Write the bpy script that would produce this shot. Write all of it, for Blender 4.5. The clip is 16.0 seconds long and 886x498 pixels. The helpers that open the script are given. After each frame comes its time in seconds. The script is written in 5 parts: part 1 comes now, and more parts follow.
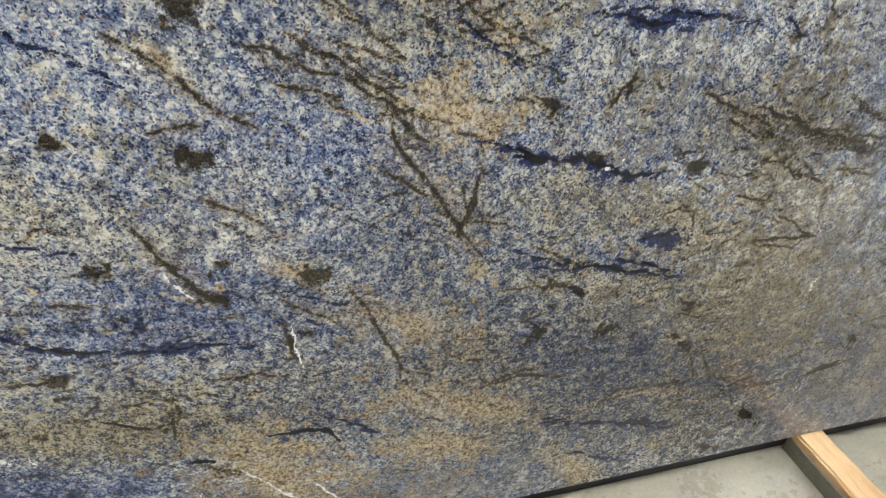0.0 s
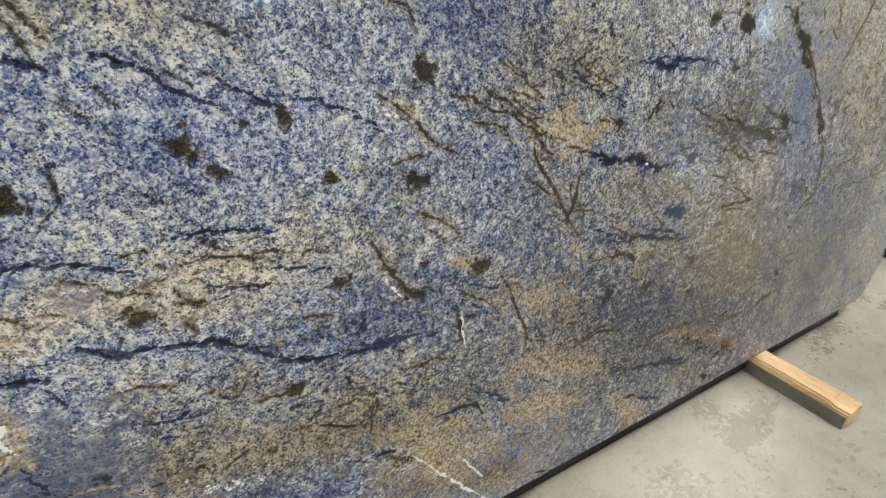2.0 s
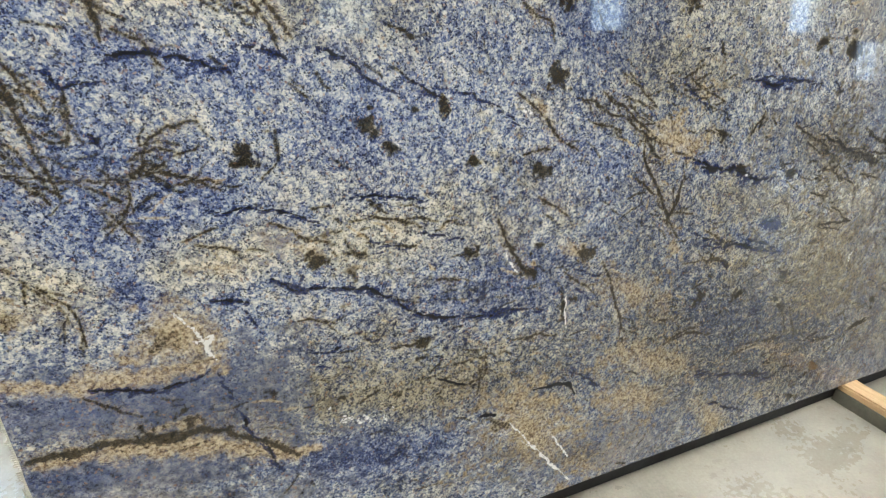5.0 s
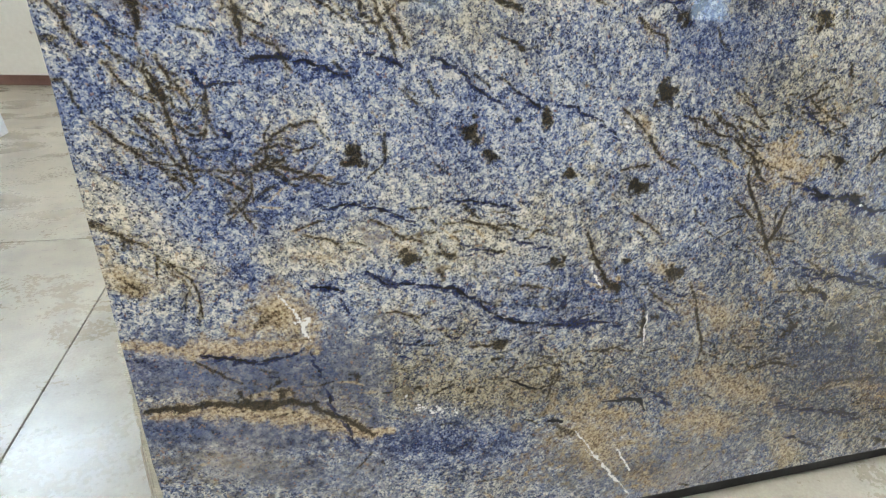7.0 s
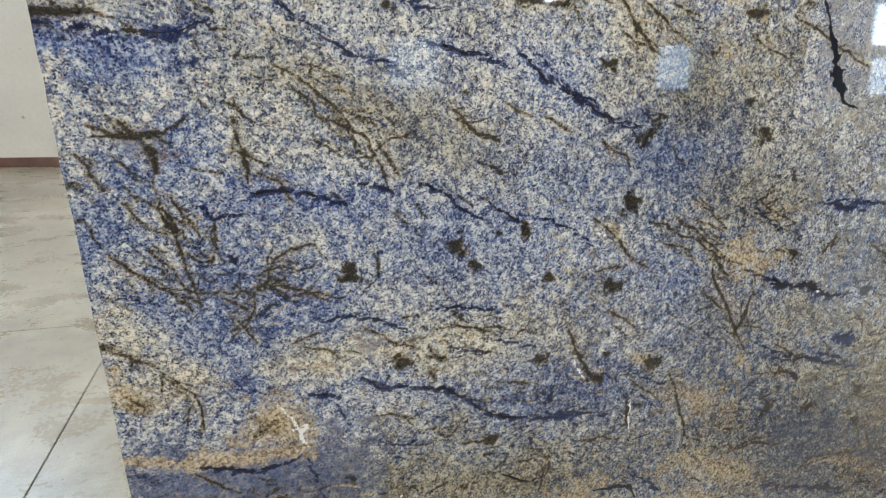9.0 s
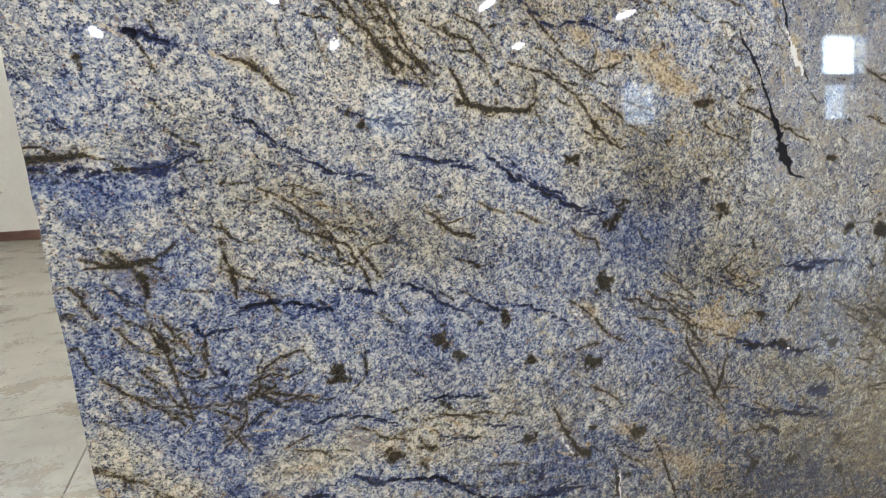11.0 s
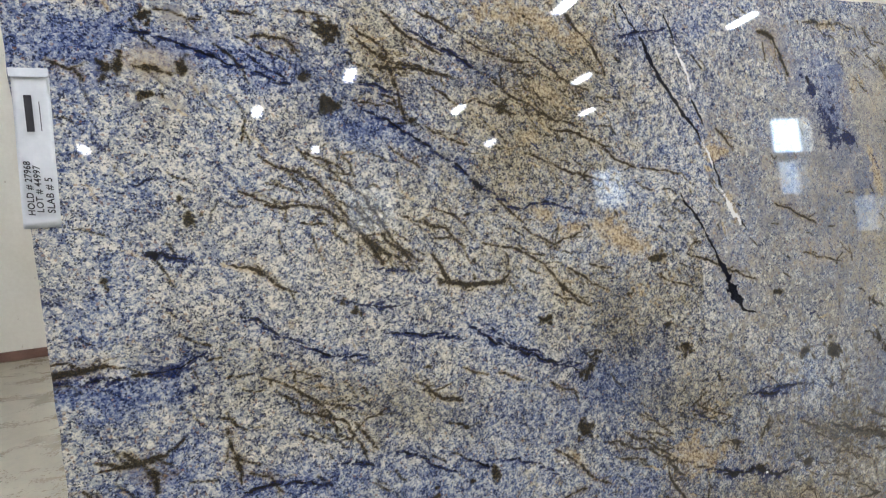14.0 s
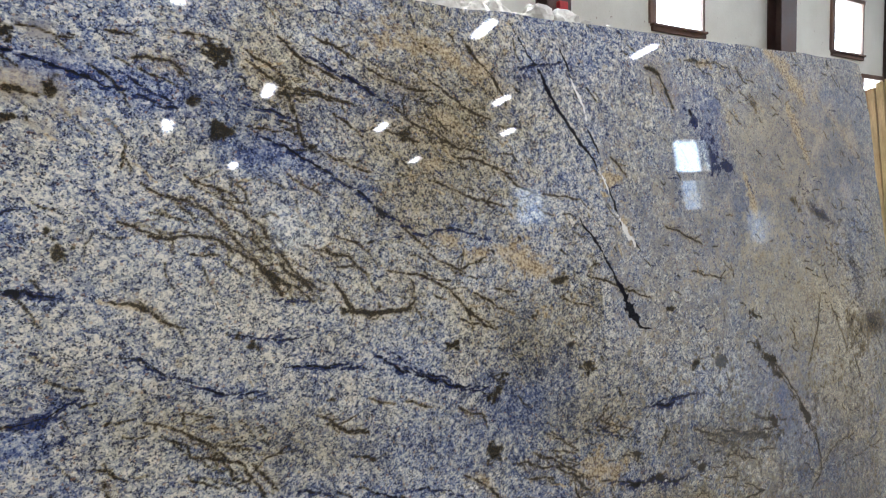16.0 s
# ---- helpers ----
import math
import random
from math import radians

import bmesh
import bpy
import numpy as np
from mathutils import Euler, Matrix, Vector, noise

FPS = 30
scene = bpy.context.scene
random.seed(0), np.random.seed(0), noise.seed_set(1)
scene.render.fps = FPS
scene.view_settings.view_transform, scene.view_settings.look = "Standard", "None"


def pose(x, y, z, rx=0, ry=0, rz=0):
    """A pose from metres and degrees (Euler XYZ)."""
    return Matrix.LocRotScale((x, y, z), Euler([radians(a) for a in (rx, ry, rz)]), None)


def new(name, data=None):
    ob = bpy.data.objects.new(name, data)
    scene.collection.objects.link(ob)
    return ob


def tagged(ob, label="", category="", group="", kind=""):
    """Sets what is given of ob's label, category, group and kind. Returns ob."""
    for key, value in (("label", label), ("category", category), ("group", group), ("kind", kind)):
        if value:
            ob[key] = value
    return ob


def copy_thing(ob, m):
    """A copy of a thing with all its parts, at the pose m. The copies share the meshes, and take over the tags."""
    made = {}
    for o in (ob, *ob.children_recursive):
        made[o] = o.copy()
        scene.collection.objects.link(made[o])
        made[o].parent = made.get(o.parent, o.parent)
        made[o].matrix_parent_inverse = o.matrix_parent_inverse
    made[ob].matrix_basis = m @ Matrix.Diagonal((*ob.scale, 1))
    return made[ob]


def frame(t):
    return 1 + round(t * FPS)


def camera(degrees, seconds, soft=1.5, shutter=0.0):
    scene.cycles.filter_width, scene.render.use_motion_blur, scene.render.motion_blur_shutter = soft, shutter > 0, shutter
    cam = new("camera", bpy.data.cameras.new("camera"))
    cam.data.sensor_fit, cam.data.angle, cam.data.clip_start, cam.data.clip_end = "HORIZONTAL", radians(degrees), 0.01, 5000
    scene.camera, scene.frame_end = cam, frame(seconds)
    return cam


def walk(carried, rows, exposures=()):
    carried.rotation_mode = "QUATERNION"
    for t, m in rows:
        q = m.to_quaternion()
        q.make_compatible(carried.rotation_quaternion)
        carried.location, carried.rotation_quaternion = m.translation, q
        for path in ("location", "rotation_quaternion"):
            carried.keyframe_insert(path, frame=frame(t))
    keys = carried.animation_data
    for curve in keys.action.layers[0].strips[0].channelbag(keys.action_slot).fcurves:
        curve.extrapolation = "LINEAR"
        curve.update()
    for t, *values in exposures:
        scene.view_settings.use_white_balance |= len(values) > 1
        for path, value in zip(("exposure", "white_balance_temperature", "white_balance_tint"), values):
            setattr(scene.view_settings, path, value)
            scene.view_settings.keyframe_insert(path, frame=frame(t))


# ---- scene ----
cam = camera(80.99, 16.0, soft=1.2)
ROWS = [
    (0.0, 1.0956, -0.5777, 1.2145, 54.85, -1.45, -13.27),
    (0.5, 0.9947, -0.5601, 1.1833, 56.53, -1.48, -17.60),
    (1.0, 0.8396, -0.5211, 1.1742, 59.32, -1.20, -22.90),
    (1.5, 0.6852, -0.5808, 1.2158, 61.40, -0.63, -27.71),
    (2.0, 0.5423, -0.6631, 1.2308, 62.38, -0.42, -30.78),
    (2.5, 0.5205, -0.7105, 1.2302, 63.37, -0.32, -32.38),
    (3.0, 0.4919, -0.7376, 1.2300, 64.49, -0.44, -30.98),
    (3.5, 0.4481, -0.7530, 1.2323, 65.60, -0.63, -29.21),
    (4.0, 0.4170, -0.7695, 1.2296, 66.38, -0.85, -27.50),
    (4.5, 0.3928, -0.7664, 1.2227, 65.90, -1.24, -25.89),
    (5.0, 0.3642, -0.7571, 1.2096, 65.05, -1.41, -22.91),
    (5.2, 0.3518, -0.7556, 1.2046, 64.70, -1.43, -21.49),
    (7.5, 0.3085, -0.7458, 1.2873, 62.70, -3.40, -13.75),
    (8.0, 0.2962, -0.7439, 1.3223, 65.08, -3.61, -14.16),
    (8.5, 0.2980, -0.7655, 1.3430, 67.78, -3.28, -15.29),
    (11.0, 0.2984, -0.7815, 1.4731, 74.02, 0.35, -19.01),
    (11.5, 0.2953, -0.7915, 1.5125, 75.72, 0.81, -19.57),
    (12.0, 0.2842, -0.7966, 1.5431, 77.25, 1.13, -19.95),
    (12.5, 0.2799, -0.8021, 1.5616, 78.37, 1.21, -20.25),
    (13.0, 0.2785, -0.8153, 1.5999, 79.84, 1.83, -20.87),
    (13.5, 0.2802, -0.8306, 1.6319, 81.61, 2.56, -20.97),
    (14.0, 0.2760, -0.8420, 1.6589, 83.16, 2.92, -21.40),
    (14.5, 0.2759, -0.8570, 1.6760, 84.35, 2.69, -22.78),
    (15.0, 0.2673, -0.8653, 1.6835, 84.80, 2.73, -25.09),
    (15.5, 0.2731, -0.8652, 1.6805, 84.74, 2.89, -27.36),
    (16.0, 0.3240, -0.8552, 1.6791, 84.53, 2.88, -29.39),
]
walk(cam, [(t, pose(x, y, z, rx, ry, rz)) for t, x, y, z, rx, ry, rz in ROWS],
     [(0.0, 0.26, 5960, 8.5), (2.5, 0.20, 5960, 8.5), (5.0, 0.34, 5920, 8.5), (8.0, 0.22, 5820, 9), (11.0, 0.08, 5950, 12), (14.5, -0.16, 5850, 12.5), (16.0, -0.30, 5790, 13)])

# ---- the room's measures ----
X0, X1, Y0, Y1, TOP = -9.0, 28.0, -13.0, 6.08, 7.6      # inner faces of the hall
WALL = 0.25
LAMP_Z = 4.6
SLAB_Z, SLAB_LEAN = 0.075, 5.0                          # height of the lower edge, degrees it leans back
SLAB_W, SLAB_H, SLAB_T = 2.96, 2.085, 0.03

# ---- sky and daylight ----
world = bpy.data.worlds.new("world")
scene.world = world
world.use_nodes = True
wn = world.node_tree
sky = wn.nodes.new("ShaderNodeTexSky")
sky.sky_type, sky.sun_disc = "NISHITA", False
sky.sun_elevation, sky.sun_rotation = radians(40), radians(150)
wn.links.new(sky.outputs[0], wn.nodes["Background"].inputs[0])
wn.nodes["Background"].inputs[1].default_value = 0.12


# ---- materials ----
def mat(name):
    m = bpy.data.materials.new(name)
    m.use_nodes = True
    return m, m.node_tree, m.node_tree.nodes["Principled BSDF"]


def node(nt, kind, **values):
    n = nt.nodes.new(kind)
    for key, value in values.items():
        if key == "ins":
            for k, v in value.items():
                if isinstance(v, bpy.types.NodeSocket):
                    nt.links.new(v, n.inputs[k])
                else:
                    n.inputs[k].default_value = v
        elif key == "operation":
            n.operation = value
        elif key == "blend":
            n.blend_type = value
        elif key == "feature":
            n.feature = value
        elif key == "attribute":
            n.attribute_name = value
    return n


def rgb(r, g, b):
    """Linear colour from 0..255 values."""
    def lin(c):
        c /= 255
        return c / 12.92 if c < 0.04045 else ((c + 0.055) / 1.055) ** 2.4
    return (lin(r), lin(g), lin(b), 1)


def ramp(nt, fac, stops, mode="LINEAR"):
    n = nt.nodes.new("ShaderNodeValToRGB")
    n.color_ramp.interpolation = mode
    el = n.color_ramp.elements
    while len(el) < len(stops):
        el.new(0.5)
    for e, (p, c) in zip(el, stops):
        e.position, e.color = p, c
    nt.links.new(fac, n.inputs[0])
    return n.outputs[0]


def mixc(nt, fac, a, b, blend="MIX"):
    n = nt.nodes.new("ShaderNodeMix")
    n.data_type, n.blend_type = "RGBA", blend
    for sock, v in ((n.inputs[0], fac), (n.inputs[6], a), (n.inputs[7], b)):
        if isinstance(v, bpy.types.NodeSocket):
            nt.links.new(v, sock)
        else:
            sock.default_value = v
    return n.outputs[2]


def maths(nt, op, a, b=0.0, clamp=False):
    n = nt.nodes.new("ShaderNodeMath")
    n.operation, n.use_clamp = op, clamp
    for sock, v in ((n.inputs[0], a), (n.inputs[1], b)):
        if isinstance(v, bpy.types.NodeSocket):
            nt.links.new(v, sock)
        else:
            sock.default_value = v
    return n.outputs[0]


def coords(nt, scale=(1, 1, 1), kind="Object"):
    tc = nt.nodes.new("ShaderNodeTexCoord")
    mp = nt.nodes.new("ShaderNodeMapping")
    mp.inputs["Scale"].default_value = scale
    nt.links.new(tc.outputs[kind], mp.inputs[0])
    return mp.outputs[0]


def noise_tex(nt, vec, scale, detail=3.0, rough=0.55, distort=0.0):
    n = nt.nodes.new("ShaderNodeTexNoise")
    nt.links.new(vec, n.inputs["Vector"])
    n.inputs["Scale"].default_value, n.inputs["Detail"].default_value = scale, detail
    n.inputs["Roughness"].default_value, n.inputs["Distortion"].default_value = rough, distort
    return n


def bump(nt, bsdf, height, strength, distance=0.002):
    b = nt.nodes.new("ShaderNodeBump")
    b.inputs["Strength"].default_value, b.inputs["Distance"].default_value = strength, distance
    nt.links.new(height, b.inputs["Height"])
    nt.links.new(b.outputs[0], bsdf.inputs["Normal"])


def worn(name, a, b, scale, rough=0.6, fine=60, bumps=0.2, spots=None, metal=0.0, stretch=(1, 1, 1)):
    """A surface that varies between two colours at two scales, with fine relief and, if given, spots of a third colour."""
    m, nt, p = mat(name)
    v = coords(nt, stretch)
    big, small = noise_tex(nt, v, scale, 4), noise_tex(nt, v, fine, 4, 0.65)
    f = maths(nt, "ADD", maths(nt, "MULTIPLY", big.outputs[0], 0.65), maths(nt, "MULTIPLY", small.outputs[0], 0.35))
    col = ramp(nt, f, ((0.36, a), (0.64, b)))
    if spots:
        s = noise_tex(nt, v, spots[1], 3, 0.6)
        col = mixc(nt, ramp(nt, s.outputs[0], ((spots[2], (0, 0, 0, 1)), (spots[2] + 0.06, (1, 1, 1, 1)))), col, spots[0])
    nt.links.new(col, p.inputs["Base Color"])
    nt.links.new(ramp(nt, big.outputs[0], ((0.3, (rough * 0.8,) * 3 + (1,)), (0.7, (min(1, rough * 1.2),) * 3 + (1,)))), p.inputs["Roughness"])
    p.inputs["Metallic"].default_value = metal
    bump(nt, p, small.outputs[0], bumps)
    return m


def glow(name, colour, strength):
    m, nt, p = mat(name)
    p.inputs["Base Color"].default_value = (0.8, 0.8, 0.8, 1)
    p.inputs["Emission Color"].default_value = colour
    p.inputs["Emission Strength"].default_value = strength
    return m


def stone():
    """Polished blue granite: cream, grey and blue grains; the deposits of each kind come from the slab's own mineral layers."""
    m, nt, p = mat("blue_granite")
    v = coords(nt, (1, 1, 1))
    ores = nt.nodes.new("ShaderNodeAttribute")
    ores.attribute_name = "ores"
    wash = nt.nodes.new("ShaderNodeAttribute")
    wash.attribute_name = "washes"
    so, sw = nt.nodes.new("ShaderNodeSeparateColor"), nt.nodes.new("ShaderNodeSeparateColor")
    nt.links.new(ores.outputs["Color"], so.inputs[0])
    nt.links.new(wash.outputs["Color"], sw.inputs[0])
    olive, navy, tan, white = so.outputs[0], so.outputs[1], so.outputs[2], ores.outputs["Alpha"]
    blue, cream, calm, ink = sw.outputs[0], sw.outputs[1], sw.outputs[2], wash.outputs["Alpha"]
    # grains: angular crystals of two sizes, clustered by softer noise
    warp = noise_tex(nt, v, 90, 2)
    vv = node(nt, "ShaderNodeVectorMath", operation="ADD", ins={0: v}).outputs[0]
    sc = node(nt, "ShaderNodeVectorMath", operation="SCALE", ins={0: warp.outputs["Color"], "Scale": 0.0045}).outputs[0]
    nt.links.new(sc, vv.node.inputs[1])
    g1 = noise_tex(nt, vv, 175, 4.0, 0.66)
    g2 = noise_tex(nt, vv, 400, 2.0, 0.5)
    g3 = noise_tex(nt, v, 13.0, 5.0, 0.65)
    g4 = noise_tex(nt, vv, 190, 4.0, 0.7)
    g6 = noise_tex(nt, vv, 62, 4.0, 0.62, 0.2)

    def crystals(scale):
        cell = node(nt, "ShaderNodeTexVoronoi", ins={"Vector": vv, "Scale": scale})
        split = nt.nodes.new("ShaderNodeSeparateColor")
        nt.links.new(cell.outputs["Color"], split.inputs[0])
        return split

    cs, cf, cl = crystals(240.0), crystals(420.0), crystals(85.0)
    f = maths(nt, "ADD", maths(nt, "MULTIPLY", g1.outputs[0], 0.22), maths(nt, "MULTIPLY", cs.outputs[0], 0.088))
    f = maths(nt, "ADD", f, maths(nt, "MULTIPLY", cf.outputs[0], 0.085))
    f = maths(nt, "ADD", f, maths(nt, "MULTIPLY", g6.outputs[0], 0.24))
    f = maths(nt, "ADD", f, maths(nt, "MULTIPLY", maths(nt, "GREATER_THAN", cl.outputs[0], 0.87), 0.035))
    f = maths(nt, "ADD", f, 0.168)
    # washes push the mix of grains towards blue or towards cream
    f = maths(nt, "ADD", f, maths(nt, "MULTIPLY", maths(nt, "SUBTRACT", g3.outputs[0], 0.5), 0.15))
    f = maths(nt, "SUBTRACT", f, maths(nt, "MULTIPLY", blue, 0.035))
    f = maths(nt, "ADD", f, maths(nt, "MULTIPLY", cream, 0.042))
    # calm zones have finer, fainter grain
    f = maths(nt, "ADD", maths(nt, "MULTIPLY", maths(nt, "SUBTRACT", f, 0.462), maths(nt, "SUBTRACT", 1.0, maths(nt, "MULTIPLY", calm, 0.70))), 0.462)
    cool = ramp(nt, f, ((0.37, rgb(38, 45, 76)), (0.42, rgb(78, 90, 126)), (0.46, rgb(119, 129, 154)), (0.495, rgb(156, 160, 169)), (0.53, rgb(190, 188, 182)), (0.58, rgb(222, 217, 206))))
    warm = ramp(nt, f, ((0.37, rgb(42, 40, 42)), (0.42, rgb(84, 82, 86)), (0.46, rgb(126, 124, 122)), (0.495, rgb(160, 155, 144)), (0.53, rgb(192, 184, 164)), (0.58, rgb(224, 213, 191))))
    hue = noise_tex(nt, v, 4.6, 6, 0.72)
    hf = maths(nt, "ADD", maths(nt, "MULTIPLY", maths(nt, "SUBTRACT", hue.outputs[0], 0.445), 3.2), maths(nt, "SUBTRACT", cream, maths(nt, "MULTIPLY", blue, 0.7)), True)
    col = mixc(nt, hf, cool, warm)
    col = mixc(nt, maths(nt, "MULTIPLY", blue, 0.46), col, mixc(nt, 1.0, col, rgb(150, 172, 230), "MULTIPLY"))
    haze = noise_tex(nt, v, 7.0, 5, 0.68, 0.6)
    cloud = ramp(nt, haze.outputs[0], ((0.37, rgb(88, 88, 104)), (0.49, rgb(138, 132, 126)), (0.60, rgb(188, 172, 144))))
    cloud = mixc(nt, maths(nt, "MULTIPLY", cream, 0.62), cloud, rgb(190, 178, 152))
    col = mixc(nt, maths(nt, "MULTIPLY", maths(nt, "MULTIPLY", calm, maths(nt, "SUBTRACT", 1.0, blue, True)), 0.62), col, cloud)
    # stone tinted olive-brown where that mineral is sparse
    # tint set deeper than the stone's own, to dim the slab's lower part
    col = mixc(nt, maths(nt, "MULTIPLY", olive, 2.3, True), col, mixc(nt, 1.0, col, rgb(180, 172, 152), "MULTIPLY"))
    # scattered saturated blue, rusty and dark grains
    cb = maths(nt, "GREATER_THAN", cs.outputs[1], maths(nt, "SUBTRACT", 0.91, maths(nt, "MULTIPLY", blue, 0.06)))
    col = mixc(nt, maths(nt, "MULTIPLY", cb, 0.45), col, rgb(48, 62, 112))
    rust = maths(nt, "GREATER_THAN", cs.outputs[2], 0.975)
    col = mixc(nt, maths(nt, "MULTIPLY", rust, 0.5), col, rgb(150, 112, 78))
    fleck = maths(nt, "ADD", cf.outputs[1], maths(nt, "MULTIPLY", maths(nt, "SUBTRACT", g6.outputs[0], 0.5), -0.9))
    fleck = maths(nt, "ADD", fleck, maths(nt, "MULTIPLY", maths(nt, "SUBTRACT", g1.outputs[0], 0.5), -0.8))
    fleck = ramp(nt, fleck, ((0.83, (0, 0, 0, 1)), (0.90, (1, 1, 1, 1))))
    col = mixc(nt, maths(nt, "MULTIPLY", fleck, maths(nt, "SUBTRACT", 0.82, maths(nt, "MULTIPLY", calm, 0.55))), col, rgb(26, 28, 42))
    # mineral deposits, their rims broken up by the grain
    def rim(x, reach, low, high):
        y = maths(nt, "ADD", x, maths(nt, "MULTIPLY", maths(nt, "SUBTRACT", g4.outputs[0], 0.5), reach))
        y = maths(nt, "MULTIPLY", y, maths(nt, "GREATER_THAN", x, 0.03))
        return ramp(nt, y, ((low, (0, 0, 0, 1)), (high, (1, 1, 1, 1))))
    tancol = ramp(nt, g1.outputs[0], ((0.34, rgb(84, 64, 38)), (0.46, rgb(160, 136, 99)), (0.6, rgb(212, 192, 154))))
    col = mixc(nt, maths(nt, "MULTIPLY", rim(tan, 1.1, 0.25, 0.85), 0.84), col, tancol)
    navycol = ramp(nt, g2.outputs[0], ((0.40, rgb(5, 8, 30)), (0.62, rgb(22, 38, 94))))
    col = mixc(nt, maths(nt, "MULTIPLY", rim(navy, 1.7, 0.36, 0.62), 0.88), col, navycol)
    olivecol = ramp(nt, g2.outputs[0], ((0.34, rgb(9, 7, 4)), (0.51, rgb(26, 21, 13)), (0.68, rgb(74, 60, 36))))
    col = mixc(nt, maths(nt, "MULTIPLY", rim(olive, 2.6, 0.41, 0.70), 0.9), col, olivecol)
    col = mixc(nt, rim(ink, 1.0, 0.42, 0.58), col, rgb(10, 11, 26))
    col = mixc(nt, rim(white, 2.2, 0.5, 0.66), col, rgb(232, 228, 222))
    nt.links.new(col, p.inputs["Base Color"])
    p.inputs["Roughness"].default_value = 0.035
    p.inputs["IOR"].default_value = 1.52
    return m


M_STONE = stone()
M_EDGE = worn("sawn_granite_edge", rgb(96, 98, 104), rgb(150, 148, 142), 30, 0.7, 160, 0.3)


def concrete():
    m, nt, p = mat("polished_concrete")
    v = coords(nt)
    big, mid, fine = noise_tex(nt, v, 0.9, 4), noise_tex(nt, v, 9, 4, 0.6), noise_tex(nt, v, 120, 3, 0.6)
    soft = maths(nt, "ADD", maths(nt, "MULTIPLY", big.outputs[0], 0.5), maths(nt, "MULTIPLY", fine.outputs[0], 0.2))
    soft = maths(nt, "ADD", soft, maths(nt, "MULTIPLY", mid.outputs[0], 0.3))
    col = ramp(nt, soft, ((0.30, rgb(112, 105, 92)), (0.68, rgb(178, 170, 150))))
    mid2 = noise_tex(nt, v, 55, 3, 0.6)
    bend = node(nt, "ShaderNodeVectorMath", operation="SCALE", ins={0: mid.outputs["Color"], "Scale": 0.05}).outputs[0]
    bent = node(nt, "ShaderNodeVectorMath", operation="ADD", ins={0: coords(nt, (1.0, 1.7, 1)), 1: bend}).outputs[0]
    spot = node(nt, "ShaderNodeTexVoronoi", ins={"Vector": bent, "Scale": 21.0})
    drift = noise_tex(nt, v, 1.3, 3, 0.6)
    tone = nt.nodes.new("ShaderNodeSeparateColor")
    nt.links.new(spot.outputs["Color"], tone.inputs[0])
    size = maths(nt, "MULTIPLY", maths(nt, "SUBTRACT", tone.outputs[0], 0.35), 0.55)
    mark = maths(nt, "LESS_THAN", maths(nt, "ADD", spot.outputs["Distance"], maths(nt, "MULTIPLY", maths(nt, "SUBTRACT", mid2.outputs[0], 0.5), 0.9)), size)
    col = mixc(nt, maths(nt, "MULTIPLY", maths(nt, "MULTIPLY", mark, 0.36), ramp(nt, drift.outputs[0], ((0.42, (0.1, 0.1, 0.1, 1)), (0.56, (1, 1, 1, 1))))), col, rgb(100, 94, 82))
    nt.links.new(col, p.inputs["Base Color"])
    # trowel marks: polished streaks between duller ones
    sweep = noise_tex(nt, coords(nt, (1.0, 1.5, 1)), 2.4, 5, 0.6, 0.5)
    gloss = maths(nt, "ADD", maths(nt, "MULTIPLY", sweep.outputs[0], 0.7), maths(nt, "MULTIPLY", mid2.outputs[0], 0.3))
    nt.links.new(ramp(nt, gloss, ((0.32, (0.22,) * 3 + (1,)), (0.68, (0.36,) * 3 + (1,)))), p.inputs["Roughness"])
    p.inputs["IOR"].default_value = 1.6
    bump(nt, p, maths(nt, "ADD", mid2.outputs[0], maths(nt, "MULTIPLY", mid.outputs[0], 2.0)), 0.02, 0.002)
    return m


M_FLOOR = concrete()
M_JOINT = worn("joint_shadow", rgb(70, 64, 58), rgb(98, 92, 84), 20, 0.9)
M_WALL = worn("white_wall_panel", rgb(222, 215, 200), rgb(236, 231, 218), 1.2, 0.7, 25, 0.1, (rgb(170, 150, 130), 7, 0.70))
M_CEIL = worn("white_ceiling", rgb(205, 203, 198), rgb(222, 220, 214), 0.8, 0.8, 20, 0.1)
M_BROWN = worn("dark_brown_steel", rgb(58, 38, 32), rgb(84, 58, 48), 2.5, 0.5, 40, 0.2)
M_SKIRT = worn("faded_brown_paint", rgb(98, 70, 60), rgb(132, 100, 86), 3, 0.5, 40, 0.3)
M_FRAME = worn("brown_stained_timber", rgb(84, 58, 44), rgb(122, 90, 68), 3, 0.6, 50, 0.4, stretch=(2, 2, 0.5))
M_WOOD = worn("pale_pine", rgb(186, 146, 98), rgb(226, 192, 144), 6, 0.7, 40, 0.5, stretch=(6, 0.7, 6))
M_WOODEND = worn("pine_end_grain", rgb(150, 104, 60), rgb(206, 160, 104), 30, 0.8, 90, 0.6)
M_GREEN = worn("dark_green_steel", rgb(80, 80, 68), rgb(112, 108, 92), 6, 0.5, 60, 0.3)
M_BLACK = worn("black_rubber", rgb(20, 18, 17), rgb(40, 36, 33), 8, 0.8, 60, 0.4)
M_PAPER = worn("white_paper", rgb(205, 207, 210), rgb(222, 223, 224), 10, 0.6, 80, 0.1)
M_INK = worn("black_marker", rgb(36, 34, 38), rgb(58, 56, 60), 40, 0.5)
M_TAPE = worn("clear_tape", rgb(200, 202, 206), rgb(226, 228, 230), 20, 0.15, 50, 0.3)
M_BEIGE = worn("beige_slab_edge", rgb(150, 124, 84), rgb(206, 180, 132), 6, 0.5, 50, 0.4, stretch=(4, 4, 0.6))
